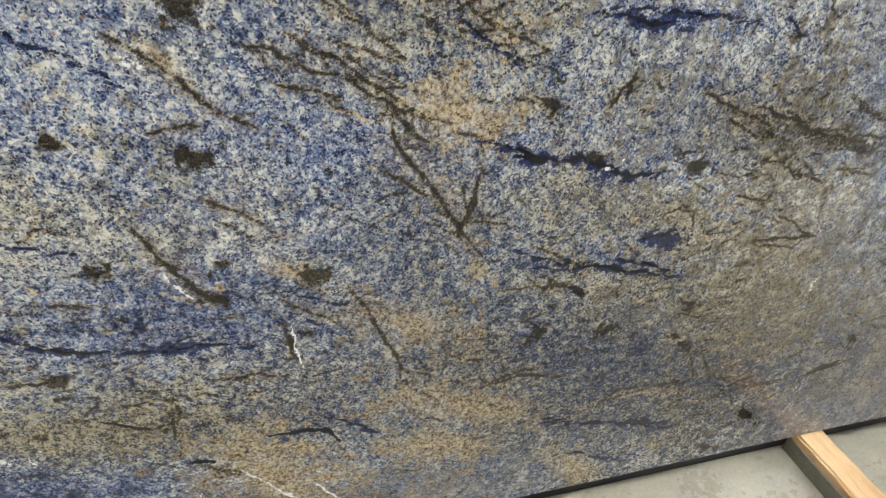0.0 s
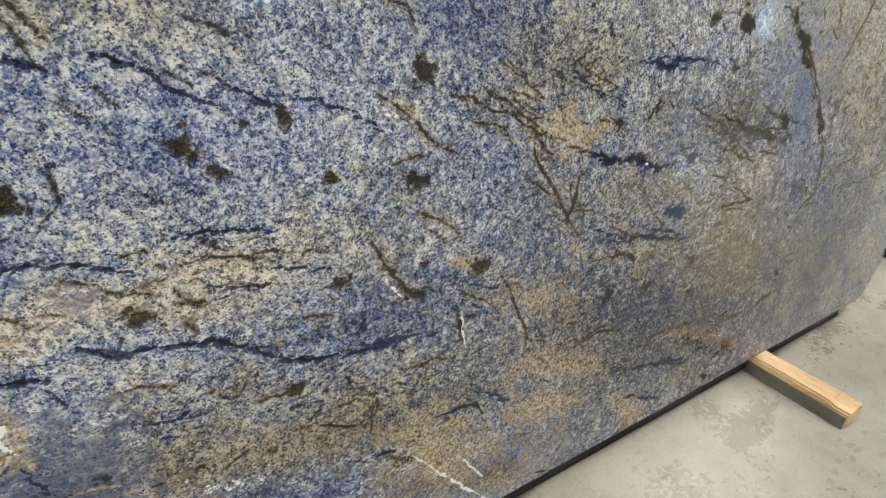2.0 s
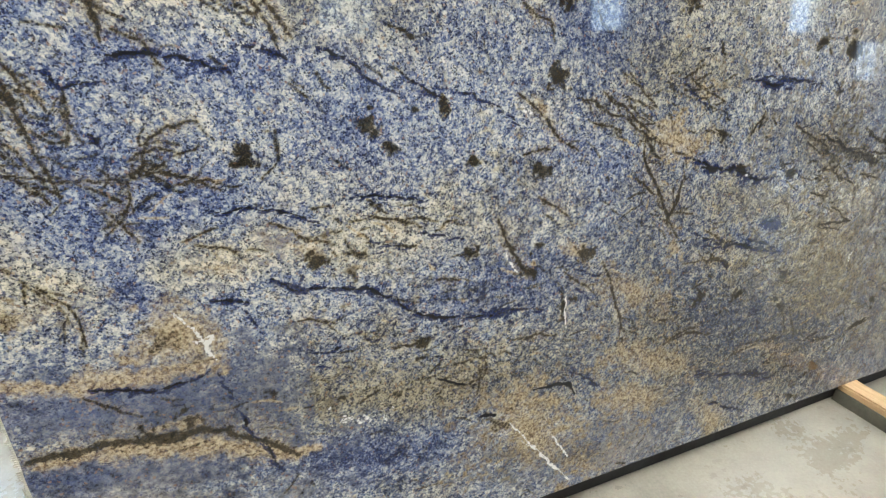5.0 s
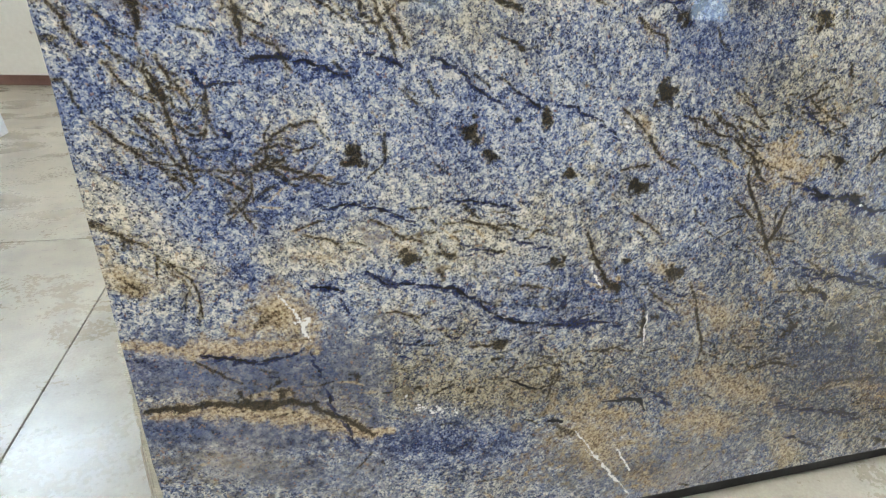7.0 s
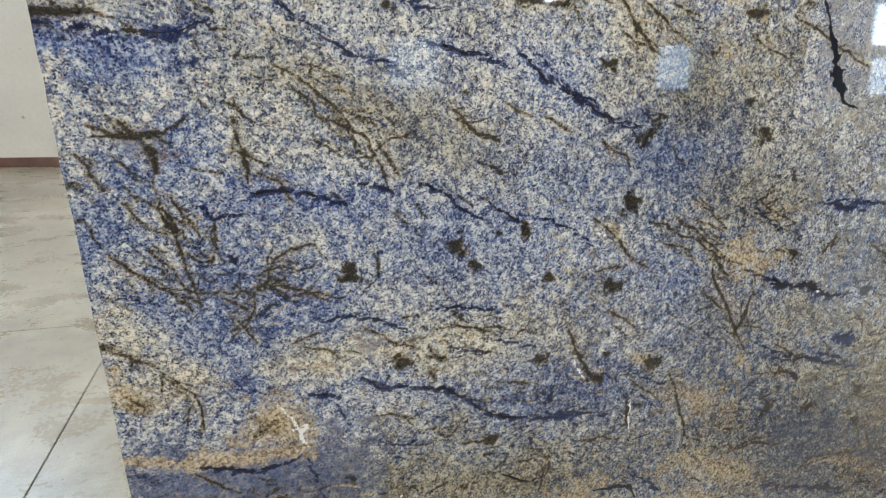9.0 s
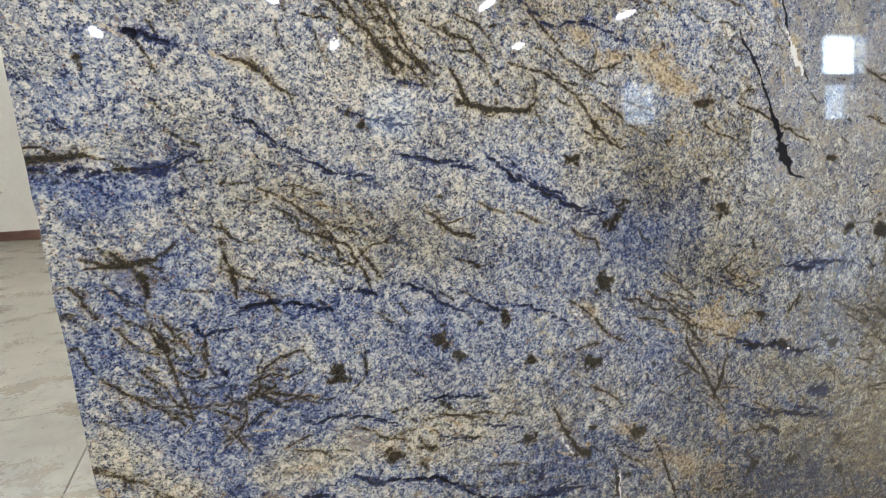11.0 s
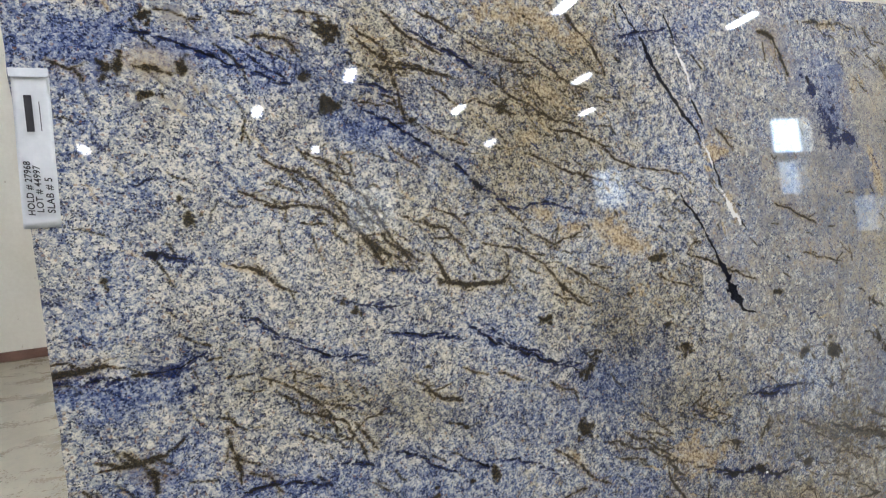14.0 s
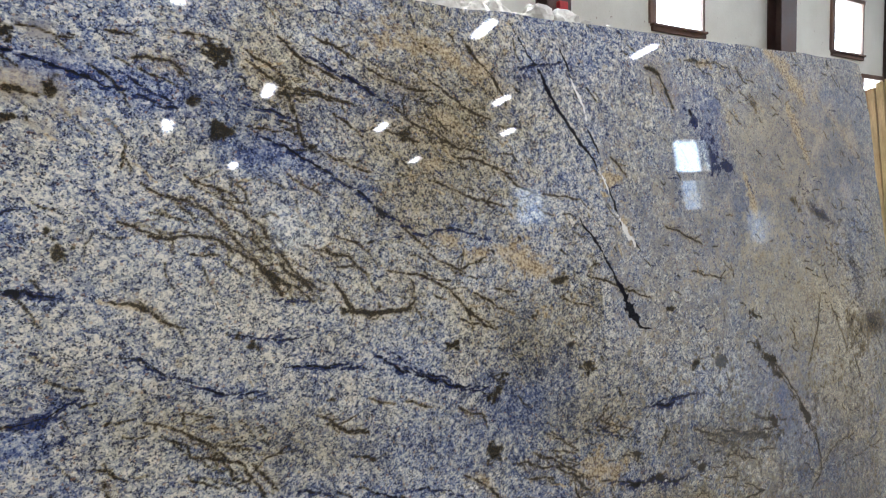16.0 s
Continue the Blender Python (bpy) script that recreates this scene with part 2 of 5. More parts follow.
M_BEIGE2 = worn("brown_slab_edge", rgb(118, 92, 58), rgb(172, 142, 96), 5, 0.5, 50, 0.4, stretch=(4, 4, 0.6))
M_LUMP = worn("white_plaster", rgb(176, 170, 158), rgb(222, 218, 208), 22, 0.9, 60, 0.8)
M_NET = worn("glass_fibre_net", rgb(170, 162, 140), rgb(206, 198, 176), 30, 0.8, 200, 0.8)
M_LAMP = glow("lamp_tube", (1.0, 0.985, 0.965, 1), 70.0)
M_HOUSING = worn("white_lamp_housing", rgb(190, 190, 188), rgb(210, 210, 206), 4, 0.4)
# brighter tube for the added fill strips
M_FILL_STRIP = glow("fill_strip_tube", (1.0, 0.985, 0.965, 1), 108.0)
M_SKY = glow("daylight_sky", (0.66, 0.83, 1.0, 1), 20.0)
M_DIM = glow("dull_sky", (0.62, 0.80, 1.0, 1), 1.9)
M_HAZE = glow("overcast_sky", (0.62, 0.80, 1.0, 1), 4.5)
M_RED = worn("red_paint", rgb(150, 20, 22), rgb(190, 36, 34), 10, 0.4)


# ---- building helpers ----
def part(name, bm, material, parent=None, label="", smooth=False):
    me = bpy.data.meshes.new(name)
    bmesh.ops.recalc_face_normals(bm, faces=bm.faces)
    bm.to_mesh(me)
    bm.free()
    me.materials.append(material)
    if smooth:
        for poly in me.polygons:
            poly.use_smooth = True
    ob = new(name, me)
    if parent:
        ob.parent = parent
    if label:
        tagged(ob, label)
    return ob


def box(lo, hi, bevel=0.0, bm=None, segments=2):
    bm = bm or bmesh.new()
    got = bmesh.ops.create_cube(bm, size=1.0)
    size = [b - a for a, b in zip(lo, hi)]
    mid = [(a + b) / 2 for a, b in zip(lo, hi)]
    bmesh.ops.scale(bm, vec=size, verts=got["verts"])
    bmesh.ops.translate(bm, vec=mid, verts=got["verts"])
    if bevel:
        edges = list({e for v in got["verts"] for e in v.link_edges})
        bmesh.ops.bevel(bm, geom=edges, offset=bevel, segments=segments, affect="EDGES", profile=0.6)
    return bm


def empty(name, m=None):
    ob = new(name)
    if m:
        ob.matrix_basis = m
    return ob


def rough_up(bm, amount, scale, seed=0.0):
    for v in bm.verts:
        n = noise.noise_vector(v.co * scale + Vector((seed, seed * 1.7, 0)))
        v.co += n * amount


# ---- the hall ----
def wall_with_openings(name, axis, at, out, a0, a1, holes, label):
    """A wall from boxes between the holes (u0, u1, z0, z1) along the wall; out: the side on which its thickness lies."""
    bm = bmesh.new()
    us = sorted({a0, a1, *[h[0] for h in holes], *[h[1] for h in holes]})
    for u0, u1 in zip(us, us[1:]):
        cuts = sorted((h[2], h[3]) for h in holes if h[0] <= u0 and h[1] >= u1)
        z = 0.0
        for c0, c1 in cuts + [(TOP, TOP)]:
            if c0 - z > 0.001:
                lo, hi = (at, at + out) if out > 0 else (at + out, at)
                if axis == "y":
                    box((u0, lo, z), (u1, hi, c0), bm=bm)
                else:
                    box((lo, u0, z), (hi, u1, c0), bm=bm)
            z = c1
    return tagged(part(name, bm, M_WALL), label, "wall", kind="structure")


NORTH = [(-4.55, -3.1, 4.75, 6.25), (2.3, 3.7, 4.8, 6.25), (9.09, 10.5, 4.82, 6.35), (15.85, 17.3, 4.95, 6.25), (17.45, 18.5, 3.15, 4.37)]
SOUTH = [(3.0, 4.45, 2.8, 4.15), (11.2, 12.7, 3.0, 4.3), (20.0, 21.75, 3.0, 4.3), (24.2, 26.5, 1.2, 2.7), (19.9, 22.2, 4.65, 6.05)]
wall_with_openings("wall_north", "y", Y1, WALL, X0 - WALL, X1 + WALL, NORTH, "white panelled wall with high windows and scuffed lower part")
wall_with_openings("wall_south", "y", Y0, -WALL, X0 - WALL, X1 + WALL, SOUTH, "white wall with a row of windows")
wall_with_openings("wall_west", "x", X0, -WALL, Y0, Y1, [], "plain white wall closing the hall")
wall_with_openings("wall_east", "x", X1, WALL, Y0, Y1, [], "plain white wall closing the far end")
tagged(part("ceiling", box((X0 - WALL, Y0 - WALL, TOP), (X1 + WALL, Y1 + WALL, TOP + 0.2)), M_CEIL), "white ceiling of the hall", "ceiling", kind="structure")

# floor with recessed sawn joints between the pours
xs = [X0 - WALL, -0.565, 4.6, 9.8, 15.0, 20.2, X1 + WALL]
ys = [Y0 - WALL, -8.4, -3.2, 1.975, Y1 + WALL]
tagged(part("floor", box((xs[0], ys[0], -0.12), (xs[-1], ys[-1], -0.016)), M_JOINT), "polished grey concrete floor with sawn joints", "floor", kind="structure")
floor = bpy.data.objects["floor"]
for i, (a, b) in enumerate(zip(xs, xs[1:])):
    for c, d in zip(ys, ys[1:]):
        part("concrete_panel", box((a + 0.002, c + 0.003, -0.0155), (b - 0.002, d - 0.003, 0.0), 0.003), M_FLOOR, floor)

# brown skirting rail along the north wall
tagged(part("baseboard", box((X0, Y1 - 0.03, 0.0), (6.1, Y1, 0.105), 0.006), M_SKIRT), "dark brown skirting along the white wall", "baseboard", kind="structure")


def window(name, hole, y, inward, label):
    u0, u1, z0, z1 = hole
    w = tagged(empty(name, pose((u0 + u1) / 2, y, z0)), label, "window", kind="structure")
    half, h = (u1 - u0) / 2, z1 - z0
    d = 0.05 * inward
    lo, hi = sorted((d * -0.4, d))
    bm = bmesh.new()
    fw = 0.11
    box((-half - fw, lo, -fw * 1.2), (half + fw, hi, 0.0), 0.006, bm)
    box((-half - fw, lo, h), (half + fw, hi, h + fw), 0.006, bm)
    box((-half - fw * 1.6, lo, 0.0), (-half, hi, h), 0.006, bm)
    box((half, lo, 0.0), (half + fw * 0.6, hi, h), 0.006, bm)
    part("window_frame", bm, M_FRAME, w)
    part("window_sill", box((-half - 0.14, min(0, d * 2), -0.05), (half + 0.1, max(0, d * 2), -0.004), 0.006), M_FRAME, w)
    return w


for i, h in enumerate(NORTH):
    window(f"window_{i + 1}", h, Y1 - 0.003, -1, "bright high window in a brown timber frame")
for i, h in enumerate(SOUTH):
    window(f"window_{i + 6}", h, Y0 + 0.003, 1, "window in the opposite wall with brown frame")
tagged(part("backdrop", box((X0, Y1 + 0.7, 3.0), (X1 + 6, Y1 + 0.72, TOP + 1.5)), M_SKY), "bright daylight outside the high windows", "sky", kind="structure")
for i, h in enumerate(SOUTH):
    tagged(part("backdrop", box((h[0] - 0.2, Y0 - 0.62, h[2] - 0.09), (h[1] + 0.2, Y0 - 0.6, h[3] + 0.09)), M_SKY if i == 4 else (M_DIM if i in (0, 3) else M_HAZE)), "pale daylight outside the window", "sky", kind="structure")


def column(x0, x1):
    c = tagged(empty("steel_column", pose((x0 + x1) / 2, Y1 - 0.16, 0)), "dark brown steel column against the white wall", "column", "wall columns")
    hw = (x1 - x0) / 2
    part("front_flange", box((-hw, -0.16, 0), (hw, -0.13, TOP), 0.004), M_BROWN, c)
    part("back_flange", box((-hw, 0.125, 0), (hw, 0.155, TOP), 0.004), M_BROWN, c)
    part("web", box((-0.02, -0.13, 0), (0.02, 0.125, TOP)), M_BROWN, c)
    part("base_plate", box((-hw - 0.05, -0.19, 0), (hw + 0.05, 0.15, 0.03), 0.004), M_BROWN, c)


for x0, x1 in ((6.16, 6.65), (12.88, 13.5), (18.62, 19.2)):
    column(x0, x1)

# ---- ceiling lamps ----
LAMPS = [(0.75, -4.15), (4.25, -4.1), (7.25, -4.1), (2.0, -6.5), (6.1, -6.35), (0.7, -8.2), (4.4, -8.0), (7.5, -8.1), (2.0, -10.8), (6.3, -10.5), (-2.4, -10.4)]
# two more, unseen, added to carry the rows on and light the hall
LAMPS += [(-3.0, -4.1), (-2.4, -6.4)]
# unseen fill strips: five over the slab's top, the rest for the north wall
FILL_STRIPS = [(-1.4, -0.9), (0.4, -0.9), (2.2, -0.9), (4.0, -0.9), (5.8, -0.9), (-5.5, 3.6), (-2.4, 3.6), (2.0, 3.6), (6.2, 3.6), (10.3, 3.6), (14.5, 3.6), (18.7, 3.6), (22.9, 3.6)]


def lamp(name, x, y, half, label, z=LAMP_Z, tube=M_LAMP):
    ob = tagged(empty(name, pose(x, y, z)), label, "lamp", "hall lamps")
    part("tube", box((-0.065, -half, -0.02), (0.065, half, 0.0), 0.008), tube, ob, "glowing diffuser")
    part("housing", box((-0.13, -half - 0.03, 0.004), (0.13, half + 0.03, 0.07), 0.015), M_HOUSING, ob)
    for s in (-half, half):
        part("rod", box((-0.005, s * 0.9 - 0.005, 0.07), (0.005, s * 0.9 + 0.005, TOP - z)), M_HOUSING, ob)
    return ob


first_lamp = lamp("ceiling_lamp", *LAMPS[0], 0.21, "short hanging white lamp with a bright diffuser")
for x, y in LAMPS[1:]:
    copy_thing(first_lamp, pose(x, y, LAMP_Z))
# unseen row added near the slab to brighten its upper part
first_fill_strip = lamp("fill_strip_lamp", *FILL_STRIPS[0], 0.7, "long hanging white strip lamp with a bright diffuser", tube=M_FILL_STRIP)
for x, y in FILL_STRIPS[1:5]:
    copy_thing(first_fill_strip, pose(x, y, LAMP_Z))
# lamps out of view, added under the ceiling to lift the north wall
wall_fill = lamp("wall_fill_lamp", *FILL_STRIPS[5], 0.7, "long white strip lamp high under the ceiling", TOP - 0.9, M_FILL_STRIP)
for x, y in FILL_STRIPS[6:]:
    copy_thing(wall_fill, pose(x, y, TOP - 0.9))

# ---- the granite slab ----
STEP = 0.0025
NU, NV = int(SLAB_W / STEP) + 1, int(SLAB_H / STEP) + 1
GU, GV = np.meshgrid(np.linspace(0, SLAB_W, NU), np.linspace(0, SLAB_H, NV))


def value_noise(u, v, scale, seed):
    """Smooth noise between -1 and 1 on the slab's plane."""
    rng = np.random.default_rng(seed)
    n = 64
    table = rng.uniform(-1, 1, (n, n))
    x, y = u * scale + 7.3 * seed, v * scale + 3.1 * seed
    i, j = np.floor(x).astype(int), np.floor(y).astype(int)
    a, b = x - i, y - j
    a, b = a * a * (3 - 2 * a), b * b * (3 - 2 * b)
    i0, i1, j0, j1 = i % n, (i + 1) % n, j % n, (j + 1) % n
    return (table[i0, j0] * (1 - a) + table[i1, j0] * a) * (1 - b) + (table[i0, j1] * (1 - a) + table[i1, j1] * a) * b


def fractal(u, v, scale, seed, octaves=4):
    return sum(value_noise(u, v, scale * 2 ** k, seed + k) * 0.55 ** k for k in range(octaves))


# all deposits are bent by the same fine wander, so that none has a ruled edge
WU = GU + 0.006 * fractal(GU, GV, 14, 1) + 0.0018 * fractal(GU, GV, 70, 5, 2)
WV = GV + 0.006 * fractal(GU, GV, 14, 11) + 0.0018 * fractal(GU, GV, 70, 15, 2)
RAG = fractal(GU, GV, 45, 21, 3)
RAG_FINE = fractal(GU, GV, 120, 25, 2)
LAYERS = {k: np.zeros_like(GU) for k in ("olive", "navy", "tan", "white", "blue", "cream", "calm", "ink")}


def window_of(u0, u1, v0, v1):
    j0, j1 = max(0, int(u0 / STEP)), min(NU, int(u1 / STEP) + 2)
    i0, i1 = max(0, int(v0 / STEP)), min(NV, int(v1 / STEP) + 2)
    return slice(i0, i1), slice(j0, j1)


def vein(kind, width, *uv, power=1.0, twigs=True):
    """A vein of a mineral along the points u, v, u, v ...; width in millimetres at its thickest; it tapers to both ends."""
    r = width / {"olive": 3900, "navy": 3400, "tan": 1400}.get(kind, 2700)
    layer = LAYERS[kind]
    pts = list(zip(uv[0::2], uv[1::2]))
    whole = sum(math.dist(a, b) for a, b in zip(pts, pts[1:]))
    run = 0.0
    for (a, b), (c, d) in zip(pts, pts[1:]):
        m = 5 * r + 0.03
        w = window_of(min(a, c) - m, max(a, c) + m, min(b, d) - m, max(b, d) + m)
        if w[0].start >= w[0].stop or w[1].start >= w[1].stop:
            continue
        length = math.dist((a, b), (c, d))
        s = np.clip(((WU[w] - a) * (c - a) + (WV[w] - b) * (d - b)) / max(length ** 2, 1e-9), 0, 1)
        along = (run + s * length) / whole
        slip, swell = 0.0, 1.0
        if kind == "navy" and whole > 0.05:
            # navy veins are rows of short overlapping dashes, each a little askew
            beat = ((run + s * length) / 0.042 + 0.8 * value_noise(GU[w], GV[w], 9, 71)) % 1.0
            slip = (beat - 0.5) * (1.3 * r + 0.004)
            swell = np.sqrt(np.clip(1.08 - np.abs(2 * beat - 1) ** 3, 0.02, 1))
        across = ((c - a) * (WV[w] - b) - (d - b) * (WU[w] - a)) / max(length, 1e-9)
        over = np.hypot(WU[w] - a - s * (c - a), WV[w] - b - s * (d - b))
        dist = np.where((s > 0) & (s < 1), np.abs(across - slip), over)
        wide = max(r, 0.0013) * (0.35 + 0.65 * np.sqrt(np.clip(4 * along * (1 - along), 0, 1))) * (1 + 0.45 * RAG[w] + 0.35 * RAG_FINE[w]) * swell
        q = dist / np.maximum(wide, 0.0013)
        broken = 0.12 * fractal(GU[w] + along, GV[w], 22, 51, 2)
        layer[w] = np.maximum(layer[w], power * np.clip(np.maximum(1.35 - 0.85 * q + (3.4 if kind == "navy" else 2.2) * broken, 0.30 - 0.075 * q), 0, 1))
        run += length
    if kind == "navy" and twigs:
        vein("blue", width * 3 + 8, *uv, power=0.3 * power, twigs=False)
        vein("ink", width * 0.5, *[q + 0.001 for q in uv], power=0.72 * power, twigs=False)
    if kind == "olive" and twigs and whole > 0.05:
        vein("tan", width * 3.2 + 4, *uv, power=0.38 * power, twigs=False)
    if kind == "olive" and twigs and whole > 0.03:
        rng = random.Random(int(uv[0] * 9973 + uv[1] * 7919))
        for _ in range(int(whole * 34)):
            k = rng.randrange(len(pts) - 1)
            (a, b), (c, d), s = pts[k], pts[k + 1], rng.random()
            turn = math.atan2(d - b, c - a) + rng.choice((-1, 1)) * rng.uniform(0.15, 0.9)
            long = rng.uniform(0.012, 0.05)
            u, v = a + s * (c - a), b + s * (d - b)
            u2, v2 = u + long * math.cos(turn), v + long * math.sin(turn)
            vein("olive", 2.2, u, v, (u + u2) / 2 + rng.gauss(0, 0.003), (v + v2) / 2 + rng.gauss(0, 0.003), u2, v2, power=rng.uniform(0.35, 0.8), twigs=False)


def patch(kind, u, v, ru, rv, turn=0.0, power=1.0, soft=0.55):
    """A patch of a mineral round (u, v) with radii ru, rv in metres, turned by degrees, with a ragged rim."""
    layer = LAYERS[kind]
    if kind == "olive" and soft == 0.55:
        ru, rv = ru * 0.84, rv * 0.84
    m = max(ru, rv) * 1.7
    w = window_of(u - m, u + m, v - m, v + m)
    if w[0].start >= w[0].stop or w[1].start >= w[1].stop:
        return
    c, s = math.cos(radians(turn)), math.sin(radians(turn))
    x, y = (WU[w] - u) * c + (WV[w] - v) * s, (WV[w] - v) * c - (WU[w] - u) * s
    q = np.hypot(x / ru, y / rv) * (1 + 0.4 * RAG[w] + 0.4 * RAG_FINE[w] + 0.5 * fractal(GU[w] + u, GV[w] + v, 0.8 / max(ru, rv), 31, 3))
    layer[w] = np.maximum(layer[w], power * np.clip((1.0 + soft - q) / (2 * soft), 0, 1))


# deposits, from the lower left upwards
vein("olive", 5, 0.029, 1.162, 0.081, 1.160, 0.126, 1.163)
vein("olive", 6, 0.054, 1.192, 0.065, 1.171, 0.080, 1.162)
vein("olive", 6, 0.105, 1.064, 0.108, 1.031, 0.123, 0.997, 0.121, 0.979)
vein("olive", 5, 0.048, 1.056, 0.074, 1.031, 0.098, 1.014)
vein("olive", 5, 0.079, 0.989, 0.114, 0.953, 0.137, 0.901, 0.147, 0.888)
vein("olive", 5, 0.182, 1.027, 0.185, 0.996, 0.172, 0.960)
vein("navy", 5, 0.187, 0.992, 0.202, 0.964, 0.213, 0.924)
vein("olive", 5, 0.249, 1.099, 0.281, 1.087, 0.301, 1.057)
vein("navy", 14, 0.239, 1.064, 0.315, 1.070, 0.394, 1.044)
vein("navy", 11, 0.157, 1.052, 0.183, 1.029, 0.236, 1.035)
vein("navy", 13, 0.403, 1.088, 0.439, 1.076, 0.475, 1.061)
vein("navy", 13, 0.510, 1.079, 0.581, 1.050, 0.619, 1.016, 0.647, 1.002)
vein("navy", 16, 0.655, 1.034, 0.689, 1.010, 0.719, 0.991)
vein("navy", 8, 0.711, 1.010, 0.786, 0.999, 0.844, 0.966, 0.877, 0.938)
vein("olive", 9, 0.866, 0.998, 0.911, 0.965, 0.965, 0.918, 1.020, 0.879)
patch("tan", 0.923, 0.970, 0.029, 0.005, -37, power=0.80, soft=0.8)
patch("white", 0.886, 0.968, 0.012, 0.007, -6, power=0.60)
vein("olive", 5, 0.353, 1.192, 0.421, 1.162, 0.453, 1.103)
vein("olive", 6, 0.313, 1.228, 0.345, 1.211)
vein("olive", 6, 0.585, 1.194, 0.627, 1.161, 0.668, 1.142)
patch("olive", 0.391, 0.930, 0.016, 0.014, -85)
vein("olive", 9, 0.443, 0.959, 0.438, 0.912)
patch("olive", 0.585, 0.959, 0.021, 0.009, -12)
patch("olive", 0.627, 0.922, 0.014, 0.008, -5)
patch("white", 0.638, 0.930, 0.008, 0.005, -8)
patch("olive", 0.726, 0.979, 0.018, 0.008, -81)
patch("olive", 0.944, 0.844, 0.020, 0.013, 14)
patch("olive", 0.966, 1.030, 0.016, 0.010, -24)
patch("olive", 0.983, 1.168, 0.023, 0.017, -0)
patch("olive", 1.268, 1.172, 0.023, 0.012, -7)
patch("olive", 0.486, 0.734, 0.014, 0.010, 16)
patch("olive", 0.772, 0.709, 0.020, 0.010, -35)
patch("olive", 0.923, 0.642, 0.025, 0.012, -28)
patch("olive", 0.942, 0.701, 0.016, 0.009, -13)
patch("tan", 1.033, 0.664, 0.041, 0.012, -20, power=0.70, soft=0.8)
patch("olive", 1.060, 0.653, 0.026, 0.009, -24)
patch("olive", 1.007, 0.543, 0.025, 0.009, -76)
vein("white", 6, 1.011, 0.570, 1.019, 0.481)
patch("olive", 0.779, 0.881, 0.013, 0.006, -5)
patch("olive", 0.671, 0.975, 0.008, 0.005, -6)
patch("olive", 1.213, 1.231, 0.012, 0.008, -10)
vein("olive", 13, 0.840, 0.763, 0.867, 0.716, 0.902, 0.660, 0.922, 0.639)
vein("white", 6, 0.862, 0.691, 0.888, 0.652)
vein("olive", 8, 0.931, 0.794, 0.976, 0.772, 1.006, 0.747)
vein("olive", 6, 0.888, 0.887, 0.952, 0.890)
vein("olive", 6, 0.151, 0.910, 0.201, 0.908, 0.245, 0.911, 0.345, 0.895)
vein("olive", 5, 0.228, 0.912, 0.234, 0.882, 0.214, 0.843, 0.195, 0.832)
vein("olive", 6, 0.190, 0.874, 0.214, 0.843, 0.227, 0.806)
vein("olive", 5, 0.238, 0.930, 0.274, 0.944, 0.309, 0.938)
vein("olive", 5, 0.256, 0.949, 0.293, 0.972, 0.338, 0.975)
vein("olive", 6, 0.022, 0.985, 0.059, 0.950, 0.087, 0.926, 0.144, 0.913)
vein("olive", 6, 0.058, 0.945, 0.102, 0.916, 0.130, 0.877)
vein("olive", 6, -0.006, 0.828, 0.030, 0.805, 0.063, 0.786)
vein("olive", 7, 0.092, 0.759, 0.110, 0.725, 0.124, 0.691, 0.132, 0.650)
vein("olive", 5, 0.289, 0.890, 0.321, 0.898, 0.354, 0.876)
patch("blue", 0.119, 1.120, 0.062, 0.047, 14, power=0.80, soft=0.8)
patch("blue", 0.349, 1.053, 0.110, 0.029, -10, power=0.90, soft=0.8)
patch("blue", 0.235, 0.892, 0.110, 0.070, -2, power=0.80, soft=0.8)
patch("blue", -0.011, 1.007, 0.044, 0.035, 62, power=0.70, soft=0.8)
patch("blue", 0.572, 0.951, 0.130, 0.085, -5, power=0.60, soft=0.8)
patch("blue", 0.880, 0.635, 0.182, 0.053, -17, power=0.80, soft=0.8)
patch("blue", 0.807, 0.588, 0.097, 0.035, -9, power=0.70, soft=0.8)
vein("navy", 10, 0.333, 0.835, 0.392, 0.838, 0.452, 0.823, 0.492, 0.802)
vein("navy", 12, 0.547, 0.831, 0.612, 0.833, 0.695, 0.819)
vein("olive", 9, 0.587, 0.798, 0.638, 0.783, 0.677, 0.769)
vein("navy", 7, 0.578, 0.758, 0.625, 0.736, 0.660, 0.732)
vein("navy", 7, 0.670, 0.759, 0.762, 0.737)
vein("navy", 11, 0.304, 0.697, 0.370, 0.681)
vein("navy", 17, 0.412, 0.713, 0.443, 0.686, 0.509, 0.680, 0.566, 0.668, 0.615, 0.637, 0.653, 0.606, 0.705, 0.580, 0.811, 0.560, 0.892, 0.557, 0.958, 0.540)
patch("navy", 0.446, 0.690, 0.026, 0.009, -33)
patch("navy", 0.837, 0.564, 0.043, 0.011, -13)
vein("navy", 6, 0.357, 0.668, 0.381, 0.616)
patch("cream", 0.020, 0.734, 0.077, 0.023, -12, soft=0.8)
patch("cream", 0.117, 0.757, 0.053, 0.032, -4, soft=0.8)
patch("cream", 0.029, 0.854, 0.048, 0.029, -30, soft=0.8)
patch("tan", 0.052, 0.720, 0.052, 0.017, -12, power=0.50, soft=0.8)
patch("tan", 0.122, 0.757, 0.035, 0.023, -4, power=0.35, soft=0.8)
patch("cream", 0.361, 0.758, 0.136, 0.040, -5, soft=0.8)
patch("tan", 0.326, 0.755, 0.050, 0.013, 1, power=0.60, soft=0.8)
patch("tan", 0.464, 0.761, 0.080, 0.013, -25, power=0.55, soft=0.8)
patch("cream", 0.618, 0.749, 0.170, 0.061, -6, soft=0.8)
